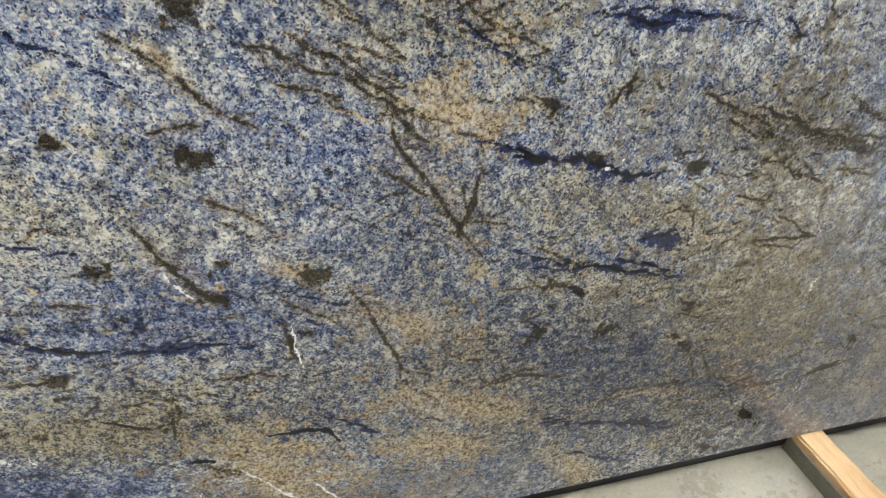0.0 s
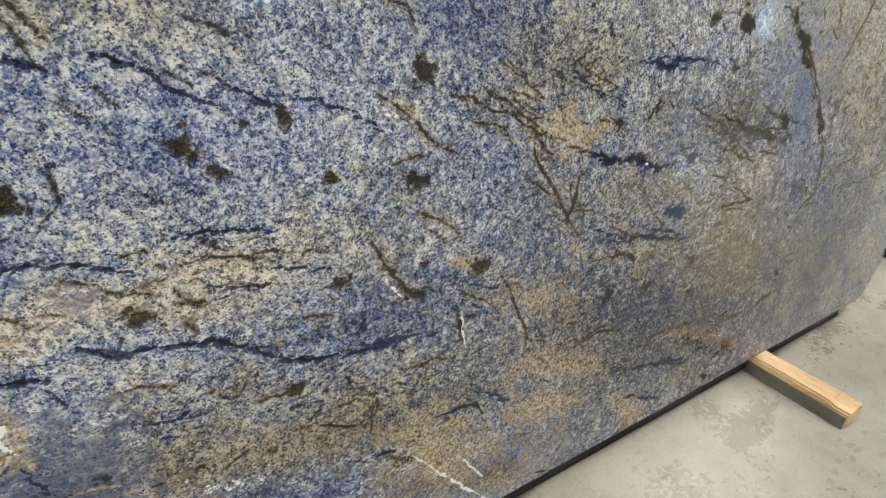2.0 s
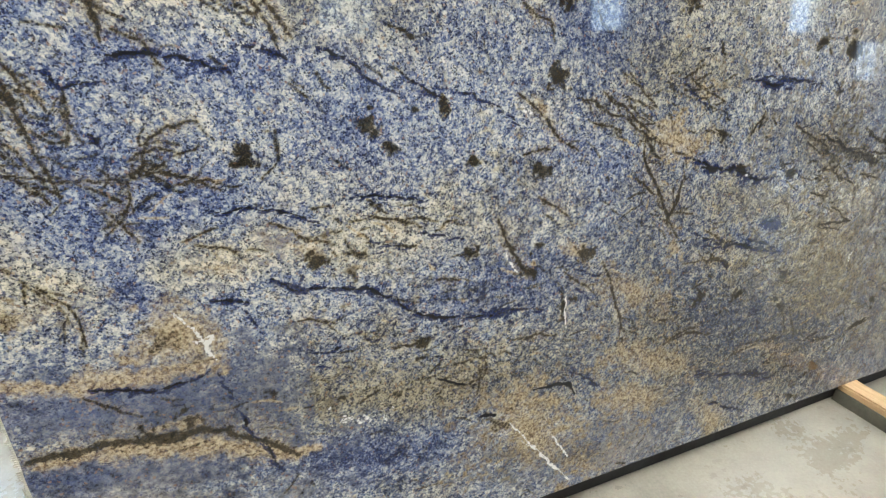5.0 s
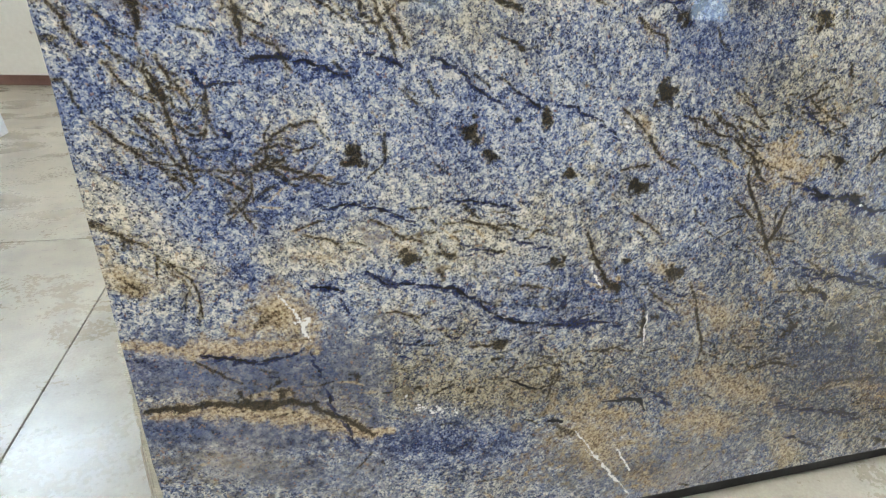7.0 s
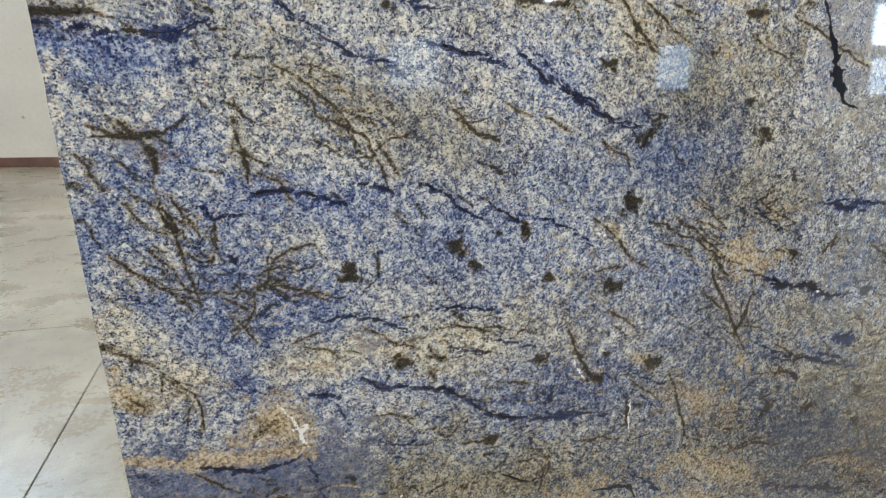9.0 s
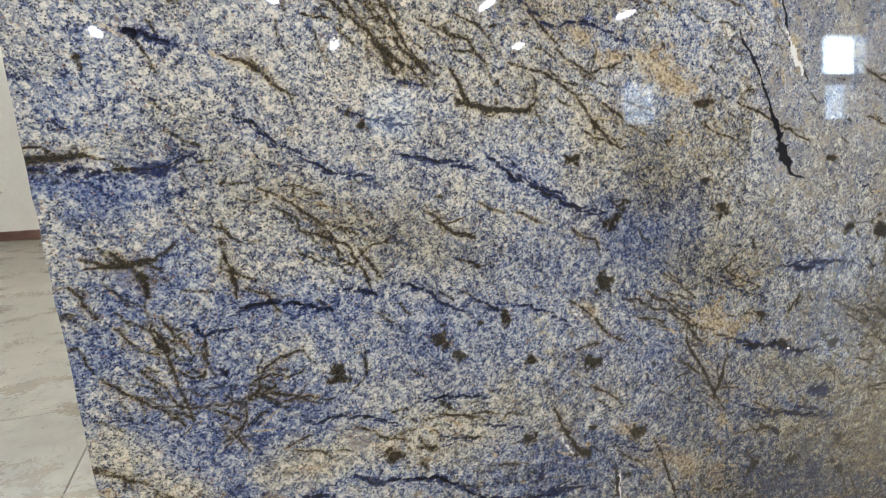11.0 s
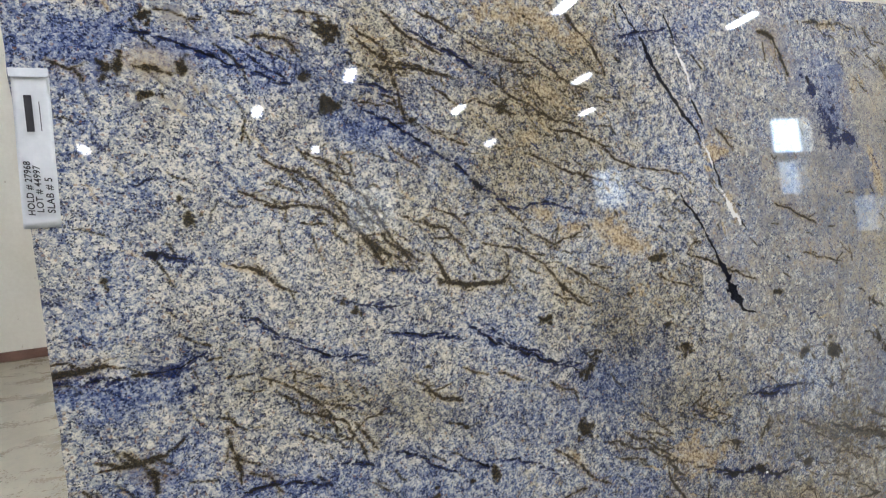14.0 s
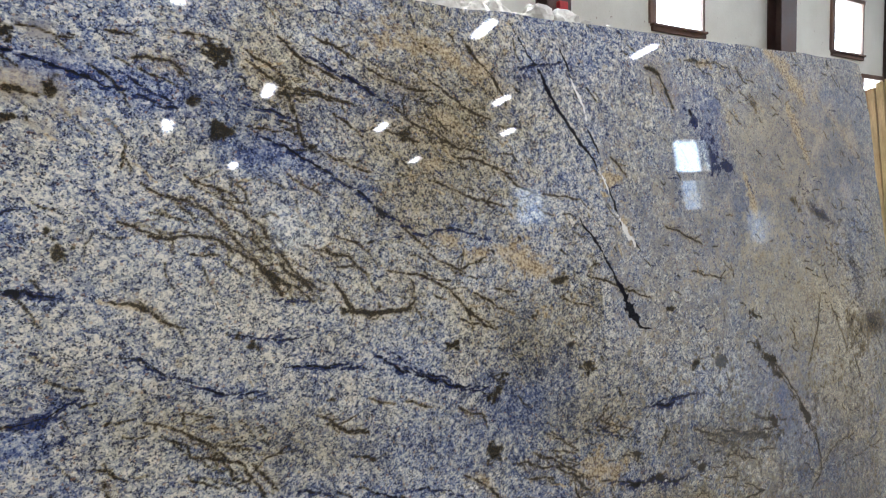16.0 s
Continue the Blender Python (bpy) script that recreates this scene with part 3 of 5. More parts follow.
patch("olive", 0.551, 0.736, 0.035, 0.007, -15, power=0.70)
patch("tan", 0.253, 0.653, 0.067, 0.045, -50, soft=0.8)
patch("olive", 0.237, 0.643, 0.023, 0.011, -33, power=0.50, soft=0.8)
patch("olive", 0.274, 0.590, 0.015, 0.012, -83, power=0.45, soft=0.8)
vein("white", 4, 0.248, 0.687, 0.272, 0.645, 0.286, 0.613, 0.305, 0.582)
patch("white", 0.290, 0.603, 0.017, 0.006, -73)
vein("tan", 25, -0.005, 0.614, 0.090, 0.594, 0.213, 0.571, 0.295, 0.581, 0.307, 0.588, power=0.80)
patch("calm", 0.122, 0.531, 0.193, 0.053, -9, soft=0.8)
patch("blue", 0.122, 0.531, 0.193, 0.053, -9, power=0.90, soft=0.8)
patch("calm", 0.139, 0.396, 0.242, 0.053, -12, soft=0.8)
patch("blue", 0.061, 0.418, 0.153, 0.040, -12, soft=0.8)
patch("navy", 0.059, 0.560, 0.085, 0.026, -16, power=0.42, soft=0.8)
patch("navy", 0.024, 0.426, 0.058, 0.018, -12, power=0.42, soft=0.8)
vein("navy", 15, 0.117, 0.581, 0.201, 0.540, 0.288, 0.556)
vein("olive", 7, 0.106, 0.567, 0.178, 0.505)
vein("olive", 27, 0.006, 0.469, 0.076, 0.462, 0.125, 0.465, 0.175, 0.461, 0.247, 0.456, 0.300, 0.439, 0.337, 0.414, 0.376, 0.373, 0.409, 0.341)
vein("tan", 31, 0.018, 0.456, 0.124, 0.452, 0.225, 0.436, 0.309, 0.400, 0.388, 0.353, 0.447, 0.341, power=0.85)
vein("tan", 19, 0.186, 0.475, 0.217, 0.480, 0.258, 0.469, power=0.70)
patch("olive", 0.205, 0.458, 0.031, 0.013, -12)
patch("olive", 0.242, 0.472, 0.014, 0.010, -83)
vein("navy", 10, 0.302, 0.554, 0.323, 0.479, 0.354, 0.389, 0.381, 0.306)
patch("calm", 0.367, 0.512, 0.066, 0.057, -48, soft=0.8)
patch("blue", 0.547, 0.292, 0.194, 0.047, -13, soft=0.8)
patch("navy", 0.548, 0.286, 0.180, 0.031, -12, power=0.50, soft=0.8)
patch("white", 0.544, 0.375, 0.039, 0.015, -13, power=0.55)
patch("cream", 0.541, 0.442, 0.197, 0.043, -10, power=0.80, soft=0.8)
patch("olive", 0.517, 0.446, 0.114, 0.023, -10, power=0.38, soft=0.8)
patch("olive", 0.383, 0.489, 0.009, 0.007, -19)
patch("olive", 0.610, 0.431, 0.012, 0.008, -24)
patch("olive", 0.675, 0.536, 0.012, 0.009, -58)
patch("olive", 0.675, 0.496, 0.011, 0.007, -19)
vein("olive", 7, 0.706, 0.437, 0.763, 0.405, 0.817, 0.412, 0.826, 0.448)
vein("navy", 10, 0.752, 1.264, 0.804, 1.235, 0.864, 1.206, 0.957, 1.178)
vein("olive", 6, 0.875, 1.150, 0.913, 1.137, 0.947, 1.118)
patch("tan", 0.901, 1.136, 0.027, 0.009, -19, power=0.50, soft=0.8)
patch("tan", 1.280, 0.887, 0.075, 0.031, -17, power=0.90, soft=0.8)
vein("olive", 8, 1.066, 0.991, 1.138, 0.949, 1.228, 0.888)
vein("olive", 13, 1.188, 0.875, 1.211, 0.823, 1.258, 0.767, 1.319, 0.657)
vein("olive", 7, 1.170, 0.812, 1.234, 0.769, 1.258, 0.764)
vein("olive", 11, 1.286, 0.710, 1.305, 0.764, 1.310, 0.811)
patch("white", 1.522, 0.783, 0.013, 0.005, -10)
vein("navy", 29, 1.366, 0.818, 1.477, 0.803, 1.558, 0.770, 1.624, 0.773)
patch("tan", 1.206, 0.542, 0.085, 0.033, -26, power=0.70, soft=0.8)
vein("olive", 12, 1.110, 0.626, 1.149, 0.548, 1.190, 0.450)
patch("tan", 1.300, 0.315, 0.144, 0.045, -21, power=0.65, soft=0.8)
vein("olive", 8, 1.087, 0.985, 1.191, 0.912)
patch("blue", 1.097, 0.841, 0.150, 0.076, -9, power=0.50, soft=0.8)
patch("blue", 0.908, 1.102, 0.148, 0.062, -1, power=0.40, soft=0.8)
patch("tan", 0.944, 0.217, 0.153, 0.070, -42, power=0.80, soft=0.8)
patch("olive", 0.850, 0.278, 0.051, 0.010, -31, power=0.70)
vein("white", 7, 0.880, 0.266, 0.964, 0.160, 1.073, 0.017)
vein("white", 4, 0.906, 0.212, 0.991, 0.133, 1.039, 0.067)
vein("white", 5, 1.006, 0.206, 1.061, 0.101)
patch("tan", 1.314, 0.324, 0.158, 0.034, -24, power=0.75, soft=0.8)
patch("tan", 1.267, 0.224, 0.139, 0.047, -19, power=0.75, soft=0.8)
patch("cream", 1.563, 0.064, 0.071, 0.038, -35, soft=0.8)
patch("tan", 1.563, 0.064, 0.056, 0.031, -56, power=0.60, soft=0.8)
vein("ink", 8, 0.943, 0.342, 0.997, 0.334, 1.046, 0.324, 1.069, 0.292)
vein("ink", 5, 0.703, 0.437, 0.755, 0.412, 0.799, 0.395)
vein("ink", 8, 0.806, 0.308, 0.849, 0.297)
vein("navy", 14, 1.464, 0.257, 1.629, 0.191, 1.807, 0.142)
vein("navy", 13, 1.527, 0.123, 1.702, 0.057)
vein("navy", 9, 1.042, 0.358, 1.151, 0.283)
vein("olive", 15, 1.331, 0.378, 1.436, 0.376, 1.500, 0.357)
patch("olive", 0.512, 0.447, 0.009, 0.006, -25)
vein("olive", 9, 0.799, 0.369, 0.809, 0.424, 0.821, 0.464)
patch("calm", 1.170, 0.073, 0.276, 0.096, -1, power=0.70, soft=0.8)
patch("olive", 1.096, 0.098, 0.186, 0.069, -23, power=0.35, soft=0.8)
patch("calm", 0.177, 0.304, 0.208, 0.051, -22, soft=0.8)
patch("olive", 0.569, 0.431, 0.113, 0.031, -16, power=0.30, soft=0.8)
patch("calm", 2.631, 0.238, 0.649, 0.211, -20, power=0.80, soft=0.8)
patch("calm", 2.412, 0.088, 0.306, 0.120, -9, power=0.80, soft=0.8)
patch("calm", 2.689, 0.560, 0.404, 0.197, -27, power=0.50, soft=0.8)
patch("blue", 1.649, 0.350, 0.296, 0.056, -18, power=0.70, soft=0.8)
vein("olive", 17, 1.614, 0.265, 1.697, 0.282, 1.785, 0.292, power=0.70)
vein("olive", 16, 1.883, 0.216, 1.967, 0.226, 2.058, 0.228, power=0.60)
vein("olive", 19, 2.121, 0.228, 2.216, 0.243, power=0.80)
patch("olive", 1.574, 0.460, 0.027, 0.011, -21)
patch("olive", 1.506, 0.564, 0.026, 0.013, -31)
patch("olive", 1.439, 0.481, 0.018, 0.009, -24)
patch("olive", 1.992, 0.126, 0.024, 0.013, -39)
patch("olive", 2.219, 0.309, 0.025, 0.011, -27)
patch("olive", 1.906, 0.044, 0.023, 0.011, -37)
patch("olive", 1.480, 0.578, 0.032, 0.007, -27)
vein("navy", 9, 1.526, 0.123, 1.695, 0.058)
vein("cream", 19, 1.727, 0.462, 1.857, 0.456, 2.012, 0.397, 2.150, 0.296)
vein("cream", 21, 1.737, 0.405, 1.870, 0.396, 2.016, 0.327)
vein("cream", 21, 1.653, 0.321, 1.784, 0.298, 1.927, 0.273)
patch("cream", 1.901, 0.499, 0.228, 0.071, -16, power=0.90, soft=0.8)
vein("white", 10, 2.022, 0.471, 2.033, 0.516, power=0.50)
vein("navy", 11, 1.451, 1.007, 1.546, 0.995, 1.585, 0.995)
patch("navy", 1.546, 0.995, 0.040, 0.007, -4)
vein("navy", 13, 1.595, 0.998, 1.693, 1.002)
patch("olive", 1.691, 1.088, 0.024, 0.011, -5)
patch("olive", 1.805, 1.079, 0.028, 0.021, -28)
vein("navy", 9, 1.283, 1.006, 1.369, 0.953)
patch("olive", 1.419, 0.893, 0.023, 0.006, -16)
vein("olive", 16, 1.508, 0.883, 1.538, 0.922)
patch("olive", 2.060, 0.827, 0.024, 0.011, -65)
vein("navy", 15, 1.302, 0.844, 1.400, 0.818, 1.486, 0.798)
patch("olive", 1.495, 0.804, 0.016, 0.007, -11)
patch("olive", 1.678, 0.781, 0.022, 0.009, -2)
vein("navy", 18, 1.377, 0.661, 1.500, 0.615, 1.721, 0.554)
patch("navy", 1.646, 0.646, 0.037, 0.014, -15)
patch("calm", 2.113, 0.841, 0.213, 0.074, -67, power=0.90, soft=0.8)
patch("blue", 2.117, 0.873, 0.189, 0.068, -67, power=0.60, soft=0.8)
patch("blue", 2.330, 0.600, 0.131, 0.072, -47, power=0.40, soft=0.8)
patch("olive", 1.792, 0.844, 0.107, 0.017, -15, power=0.45, soft=0.8)
vein("olive", 9, 1.763, 0.870, 1.897, 0.825, 1.984, 0.799)
vein("olive", 13, 1.844, 0.624, 1.981, 0.616)
vein("olive", 9, 1.285, 0.697, 1.300, 0.734, 1.307, 0.760)
patch("cream", 2.264, 1.083, 0.140, 0.074, -13, power=0.90, soft=0.8)
vein("olive", 14, -0.028, 1.338, 0.015, 1.328, 0.060, 1.325)
vein("olive", 11, 0.083, 1.308, 0.114, 1.304)
vein("navy", 18, -0.030, 1.318, 0.021, 1.311, 0.078, 1.300, power=0.75)
patch("blue", 0.027, 1.289, 0.087, 0.021, -12, soft=0.8)
vein("tan", 8, 0.240, 1.476, 0.303, 1.450, power=0.70)
vein("navy", 9, 0.273, 1.372, 0.313, 1.338, 0.351, 1.322, 0.409, 1.291, 0.477, 1.272)
vein("navy", 8, 0.515, 1.317, 0.601, 1.301, 0.680, 1.284)
vein("navy", 12, 0.689, 1.313, 0.750, 1.256, 0.830, 1.218, 0.900, 1.187, 0.958, 1.163)
patch("olive", 1.104, 1.320, 0.017, 0.011, -9)
patch("olive", 0.877, 1.292, 0.012, 0.007, -10)
patch("olive", 1.604, 1.261, 0.014, 0.011, -10)
patch("olive", 0.193, 1.555, 0.014, 0.011, 85)
patch("olive", 0.185, 1.591, 0.007, 0.006, -1)
patch("olive", 0.436, 1.385, 0.009, 0.005, -10)
patch("olive", 0.458, 1.367, 0.009, 0.005, -10)
patch("olive", 0.962, 1.028, 0.017, 0.010, -17)
patch("olive", 0.601, 1.231, 0.012, 0.005, -11)
patch("olive", 0.677, 1.394, 0.031, 0.007, -14)
vein("olive", 10, 0.471, 1.520, 0.512, 1.478, 0.554, 1.446, 0.582, 1.422)
vein("olive", 9, 0.313, 1.578, 0.371, 1.569, 0.431, 1.550, 0.476, 1.517)
vein("olive", 7, 0.357, 1.643, 0.415, 1.609, 0.472, 1.530)
vein("olive", 8, 0.394, 1.664, 0.469, 1.626)
vein("olive", 6, 0.277, 1.601, 0.342, 1.571)
vein("olive", 8, 0.574, 1.539, 0.655, 1.505, 0.705, 1.463)
vein("olive", 8, 0.517, 1.538, 0.568, 1.467, 0.601, 1.441)
vein("olive", 9, 0.743, 1.474, 0.809, 1.455, 0.876, 1.412, 0.916, 1.369, 0.976, 1.320)
vein("olive", 8, 0.941, 1.394, 1.045, 1.331)
vein("olive", 8, 0.907, 1.345, 0.995, 1.305)
vein("olive", 7, 0.794, 1.445, 0.796, 1.395, 0.775, 1.380)
vein("olive", 5, 0.320, 1.664, 0.376, 1.626)
vein("olive", 6, 0.438, 1.629, 0.498, 1.583, 0.527, 1.526)
patch("cream", 0.561, 1.524, 0.223, 0.100, -23, power=0.60, soft=0.8)
patch("cream", 0.888, 1.385, 0.134, 0.063, -31, power=0.80, soft=0.8)
vein("navy", 14, 0.512, 1.747, 0.588, 1.702, 0.645, 1.673, 0.704, 1.625, 0.753, 1.587, 0.836, 1.530)
vein("navy", 9, 0.823, 1.538, 0.902, 1.542, 0.998, 1.513)
patch("ink", 0.743, 1.593, 0.017, 0.006, -45, power=0.60)
vein("navy", 12, 0.107, 1.872, 0.159, 1.867, 0.208, 1.846, 0.268, 1.824, 0.322, 1.806, 0.373, 1.779)
vein("navy", 9, 0.297, 1.844, 0.370, 1.792)
patch("blue", 0.251, 1.834, 0.149, 0.030, -11, soft=0.8)
patch("blue", 0.532, 1.714, 0.093, 0.044, 1, soft=0.8)
patch("blue", 0.048, 1.843, 0.071, 0.053, 13, soft=0.8)
patch("blue", 0.773, 1.820, 0.097, 0.036, 3, soft=0.8)
vein("olive", 10, 0.323, 1.867, 0.376, 1.865, 0.399, 1.847)
patch("olive", 0.444, 1.893, 0.023, 0.013, 7)
patch("olive", 0.453, 1.753, 0.019, 0.014, 6)
patch("olive", 0.402, 1.803, 0.011, 0.008, 9)
patch("olive", 0.110, 1.809, 0.019, 0.008, 84)
vein("olive", 13, 0.130, 1.812, 0.179, 1.805)
patch("olive", 0.151, 1.893, 0.011, 0.010, 39)
patch("olive", 0.207, 1.817, 0.016, 0.007, 84)
patch("calm", 0.164, 1.820, 0.060, 0.033, 5, soft=0.8)
patch("tan", 0.168, 1.825, 0.043, 0.026, 7, power=0.50, soft=0.8)
vein("olive", 7, 0.297, 1.868, 0.315, 1.855)
vein("olive", 8, 0.302, 1.732, 0.292, 1.690)
vein("olive", 6, 0.016, 1.819, 0.056, 1.805, 0.067, 1.788)
patch("olive", 0.151, 1.767, 0.022, 0.005, 1)
vein("olive", 8, 0.493, 1.909, 0.555, 1.858, 0.583, 1.781, 0.591, 1.734)
vein("olive", 8, 0.535, 1.824, 0.610, 1.821, 0.689, 1.815)
vein("olive", 8, 0.496, 1.882, 0.569, 1.823)
vein("olive", 9, 0.562, 1.936, 0.615, 1.883, 0.686, 1.853)
vein("olive", 8, 0.632, 1.941, 0.716, 1.907)
vein("navy", 14, 0.605, 1.905, 0.663, 1.875, 0.736, 1.843, 0.767, 1.823)
patch("tan", 0.922, 1.926, 0.112, 0.027, -21, power=0.75, soft=0.8)
patch("tan", 0.811, 1.938, 0.069, 0.014, -3, power=0.75, soft=0.8)
patch("tan", 1.003, 1.905, 0.032, 0.025, -9, power=0.70, soft=0.8)
patch("tan", 0.917, 1.781, 0.058, 0.024, -24, power=0.65, soft=0.8)
patch("tan", 0.864, 1.685, 0.033, 0.019, -15, power=0.70, soft=0.8)
patch("tan", 1.106, 1.444, 0.096, 0.028, -26, power=0.95, soft=0.8)
patch("tan", 1.035, 1.481, 0.032, 0.016, -11, power=0.80, soft=0.8)
patch("olive", 1.200, 1.394, 0.034, 0.011, 5)
patch("tan", 0.981, 1.489, 0.034, 0.016, 11, power=0.90, soft=0.8)
patch("tan", 0.878, 1.517, 0.028, 0.017, -27, power=0.70, soft=0.8)
patch("cream", 0.910, 1.787, 0.242, 0.208, 22, power=0.90, soft=0.8)
patch("cream", 0.544, 1.857, 0.131, 0.077, 7, power=0.60, soft=0.8)
vein("olive", 10, 0.824, 1.785, 0.905, 1.737, 0.985, 1.709)
vein("olive", 10, 0.740, 1.890, 0.803, 1.858, 0.879, 1.849)
vein("olive", 10, 0.748, 1.763, 0.841, 1.734)
vein("olive", 9, 0.854, 1.650, 0.968, 1.608, 1.053, 1.589)
vein("olive", 11, 0.971, 1.967, 1.041, 1.894, 1.082, 1.817)
vein("olive", 9, 0.874, 1.873, 0.957, 1.813, 1.032, 1.789)
vein("olive", 10, 0.917, 1.709, 1.006, 1.685, 1.068, 1.658)
patch("olive", 0.806, 1.736, 0.014, 0.010, 5)
patch("olive", 0.949, 1.724, 0.088, 0.024, -22, power=0.40, soft=0.8)
patch("olive", 1.022, 1.854, 0.056, 0.029, -31, power=0.40, soft=0.8)
patch("olive", 0.824, 1.626, 0.096, 0.025, -24, power=0.35, soft=0.8)
vein("olive", 8, 0.894, 1.448, 0.947, 1.462, 0.987, 1.478)
vein("ink", 5, 1.114, 2.021, 1.147, 1.978, 1.173, 1.931)
vein("ink", 11, 1.179, 1.918, 1.237, 1.828, 1.302, 1.738, 1.367, 1.659)
vein("ink", 8, 1.362, 1.668, 1.412, 1.576, 1.426, 1.516, 1.495, 1.434)
vein("ink", 8, 1.266, 1.979, 1.292, 1.921, 1.310, 1.858)
vein("white", 11, 1.296, 1.905, 1.317, 1.852, 1.337, 1.792)
vein("white", 10, 1.360, 1.674, 1.389, 1.609)
vein("white", 18, 1.412, 1.557, 1.436, 1.508, 1.475, 1.450)
patch("tan", 1.401, 1.643, 0.028, 0.026, 23, power=0.90, soft=0.8)
patch("tan", 1.445, 1.503, 0.038, 0.017, -59, power=0.80, soft=0.8)
vein("ink", 10, 1.339, 1.774, 1.371, 1.706)
vein("ink", 9, 1.280, 1.546, 1.358, 1.433, 1.398, 1.374)
vein("ink", 27, 1.387, 1.384, 1.426, 1.308, 1.470, 1.228)
vein("ink", 9, 1.460, 1.237, 1.515, 1.215)
vein("olive", 11, 1.288, 1.399, 1.400, 1.356, 1.516, 1.302)
vein("navy", 10, 1.117, 1.922, 1.212, 1.931, 1.275, 1.941)
patch("navy", 1.193, 1.923, 0.075, 0.012, 4, power=0.42)
patch("blue", 1.158, 1.914, 0.125, 0.034, 4, power=0.5, soft=0.8)
vein("navy", 11, 1.480, 1.011, 1.578, 1.007, 1.728, 0.989)
patch("ink", 1.544, 0.998, 0.031, 0.005, -5, power=0.60)
patch("blue", 1.052, 1.139, 0.102, 0.066, -14, soft=0.8)
vein("olive", 7, 0.558, 1.214, 0.614, 1.174, 0.668, 1.146)
patch("tan", 0.608, 1.170, 0.051, 0.011, -34, power=0.40, soft=0.8)
vein("olive", 6, 0.288, 1.271, 0.343, 1.234, 0.399, 1.175)
vein("olive", 5, 0.361, 1.210, 0.442, 1.177)
vein("olive", 6, 0.440, 1.155, 0.479, 1.092)
vein("olive", 7, 1.021, 0.985, 1.152, 0.926, 1.238, 0.877)
patch("olive", 0.064, 1.466, 0.007, 0.006, -88)
patch("calm", 1.630, 1.925, 0.077, 0.042, -29, soft=0.8)
patch("calm", 2.497, 1.755, 0.661, 0.349, 4, soft=0.8)
patch("cream", 2.522, 1.121, 0.508, 0.133, -22, soft=0.8)
patch("tan", 2.412, 1.200, 0.346, 0.077, -23, power=0.42, soft=0.8)
patch("cream", 2.104, 1.788, 0.614, 0.223, 3, power=0.70, soft=0.8)
patch("calm", 2.217, 0.910, 0.356, 0.304, -23, power=0.80, soft=0.8)
patch("olive", 2.799, 1.023, 0.122, 0.067, -9, power=0.50, soft=0.8)
patch("olive", 1.934, 0.808, 0.163, 0.014, -18, power=0.60)
vein("olive", 4, 0.007, 1.132, 0.021, 1.114, 0.033, 1.075)
vein("olive", 4, -0.028, 1.090, -0.007, 1.093, 0.010, 1.087)
vein("olive", 4, 0.128, 1.069, 0.136, 1.040, 0.156, 1.005)
vein("olive", 5, 0.133, 0.979, 0.156, 0.961, 0.173, 0.965)
vein("olive", 3, 0.055, 1.084, 0.073, 1.056)
vein("olive", 5, 0.367, 1.071, 0.394, 1.044)
vein("olive", 5, 0.473, 1.026, 0.503, 1.002)
vein("olive", 5, 0.439, 1.137, 0.470, 1.155, 0.502, 1.165)
vein("olive", 4, 0.386, 1.136, 0.430, 1.129)
vein("olive", 5, 0.632, 1.111, 0.675, 1.093)
vein("olive", 4, 0.676, 1.224, 0.725, 1.200)
vein("olive", 4, 1.115, 0.984, 1.191, 0.960)
vein("olive", 7, 1.273, 1.018, 1.323, 1.041)
vein("olive", 7, 1.274, 0.994, 1.367, 1.005)
vein("olive", 7, 1.357, 0.907, 1.420, 0.886)
vein("olive", 7, 1.409, 0.671, 1.496, 0.619)
vein("navy", 10, 1.368, 0.645, 1.481, 0.612, 1.573, 0.604)
vein("olive", 5, 0.422, 0.809, 0.463, 0.784, 0.506, 0.769)
vein("olive", 4, 0.303, 0.795, 0.361, 0.775)
vein("olive", 5, 0.709, 0.666, 0.774, 0.646)
vein("olive", 6, 1.006, 0.622, 1.094, 0.555)
vein("navy", 7, 1.004, 0.637, 1.099, 0.598, 1.142, 0.608)
vein("olive", 9, 1.354, 0.586, 1.475, 0.582)
vein("olive", 8, 1.283, 0.437, 1.384, 0.439)
vein("olive", 5, 0.444, 0.631, 0.511, 0.610)
vein("olive", 6, 0.610, 0.531, 0.684, 0.534)
vein("navy", 5, 0.445, 0.567, 0.549, 0.546)
vein("olive", 8, 0.903, 0.490, 0.993, 0.469)
vein("olive", 5, 0.285, 1.915, 0.340, 1.904)
vein("olive", 5, 0.171, 1.906, 0.238, 1.892)
vein("olive", 5, 0.380, 1.922, 0.462, 1.917)
vein("olive", 6, 0.656, 1.794, 0.715, 1.748)
vein("olive", 7, 0.786, 1.809, 0.851, 1.767)
vein("olive", 6, 0.492, 1.763, 0.558, 1.753)
vein("olive", 7, 0.637, 1.713, 0.721, 1.677)
vein("olive", 6, 0.550, 1.669, 0.618, 1.634)
vein("olive", 8, 0.778, 1.567, 0.841, 1.502)
vein("olive", 7, 0.996, 1.399, 1.059, 1.385)
vein("olive", 7, 0.840, 1.490, 0.923, 1.445)
vein("olive", 6, 0.635, 1.552, 0.707, 1.512)
vein("olive", 5, 0.429, 1.523, 0.458, 1.488)
vein("olive", 5, 0.378, 1.538, 0.419, 1.528)
vein("olive", 9, 1.051, 1.658, 1.147, 1.615)
vein("olive", 7, 1.164, 1.614, 1.270, 1.596)
vein("olive", 9, 1.606, 1.505, 1.762, 1.431)
vein("olive", 7, 1.706, 1.355, 1.850, 1.325)
vein("olive", 10, 1.415, 1.708, 1.470, 1.648)
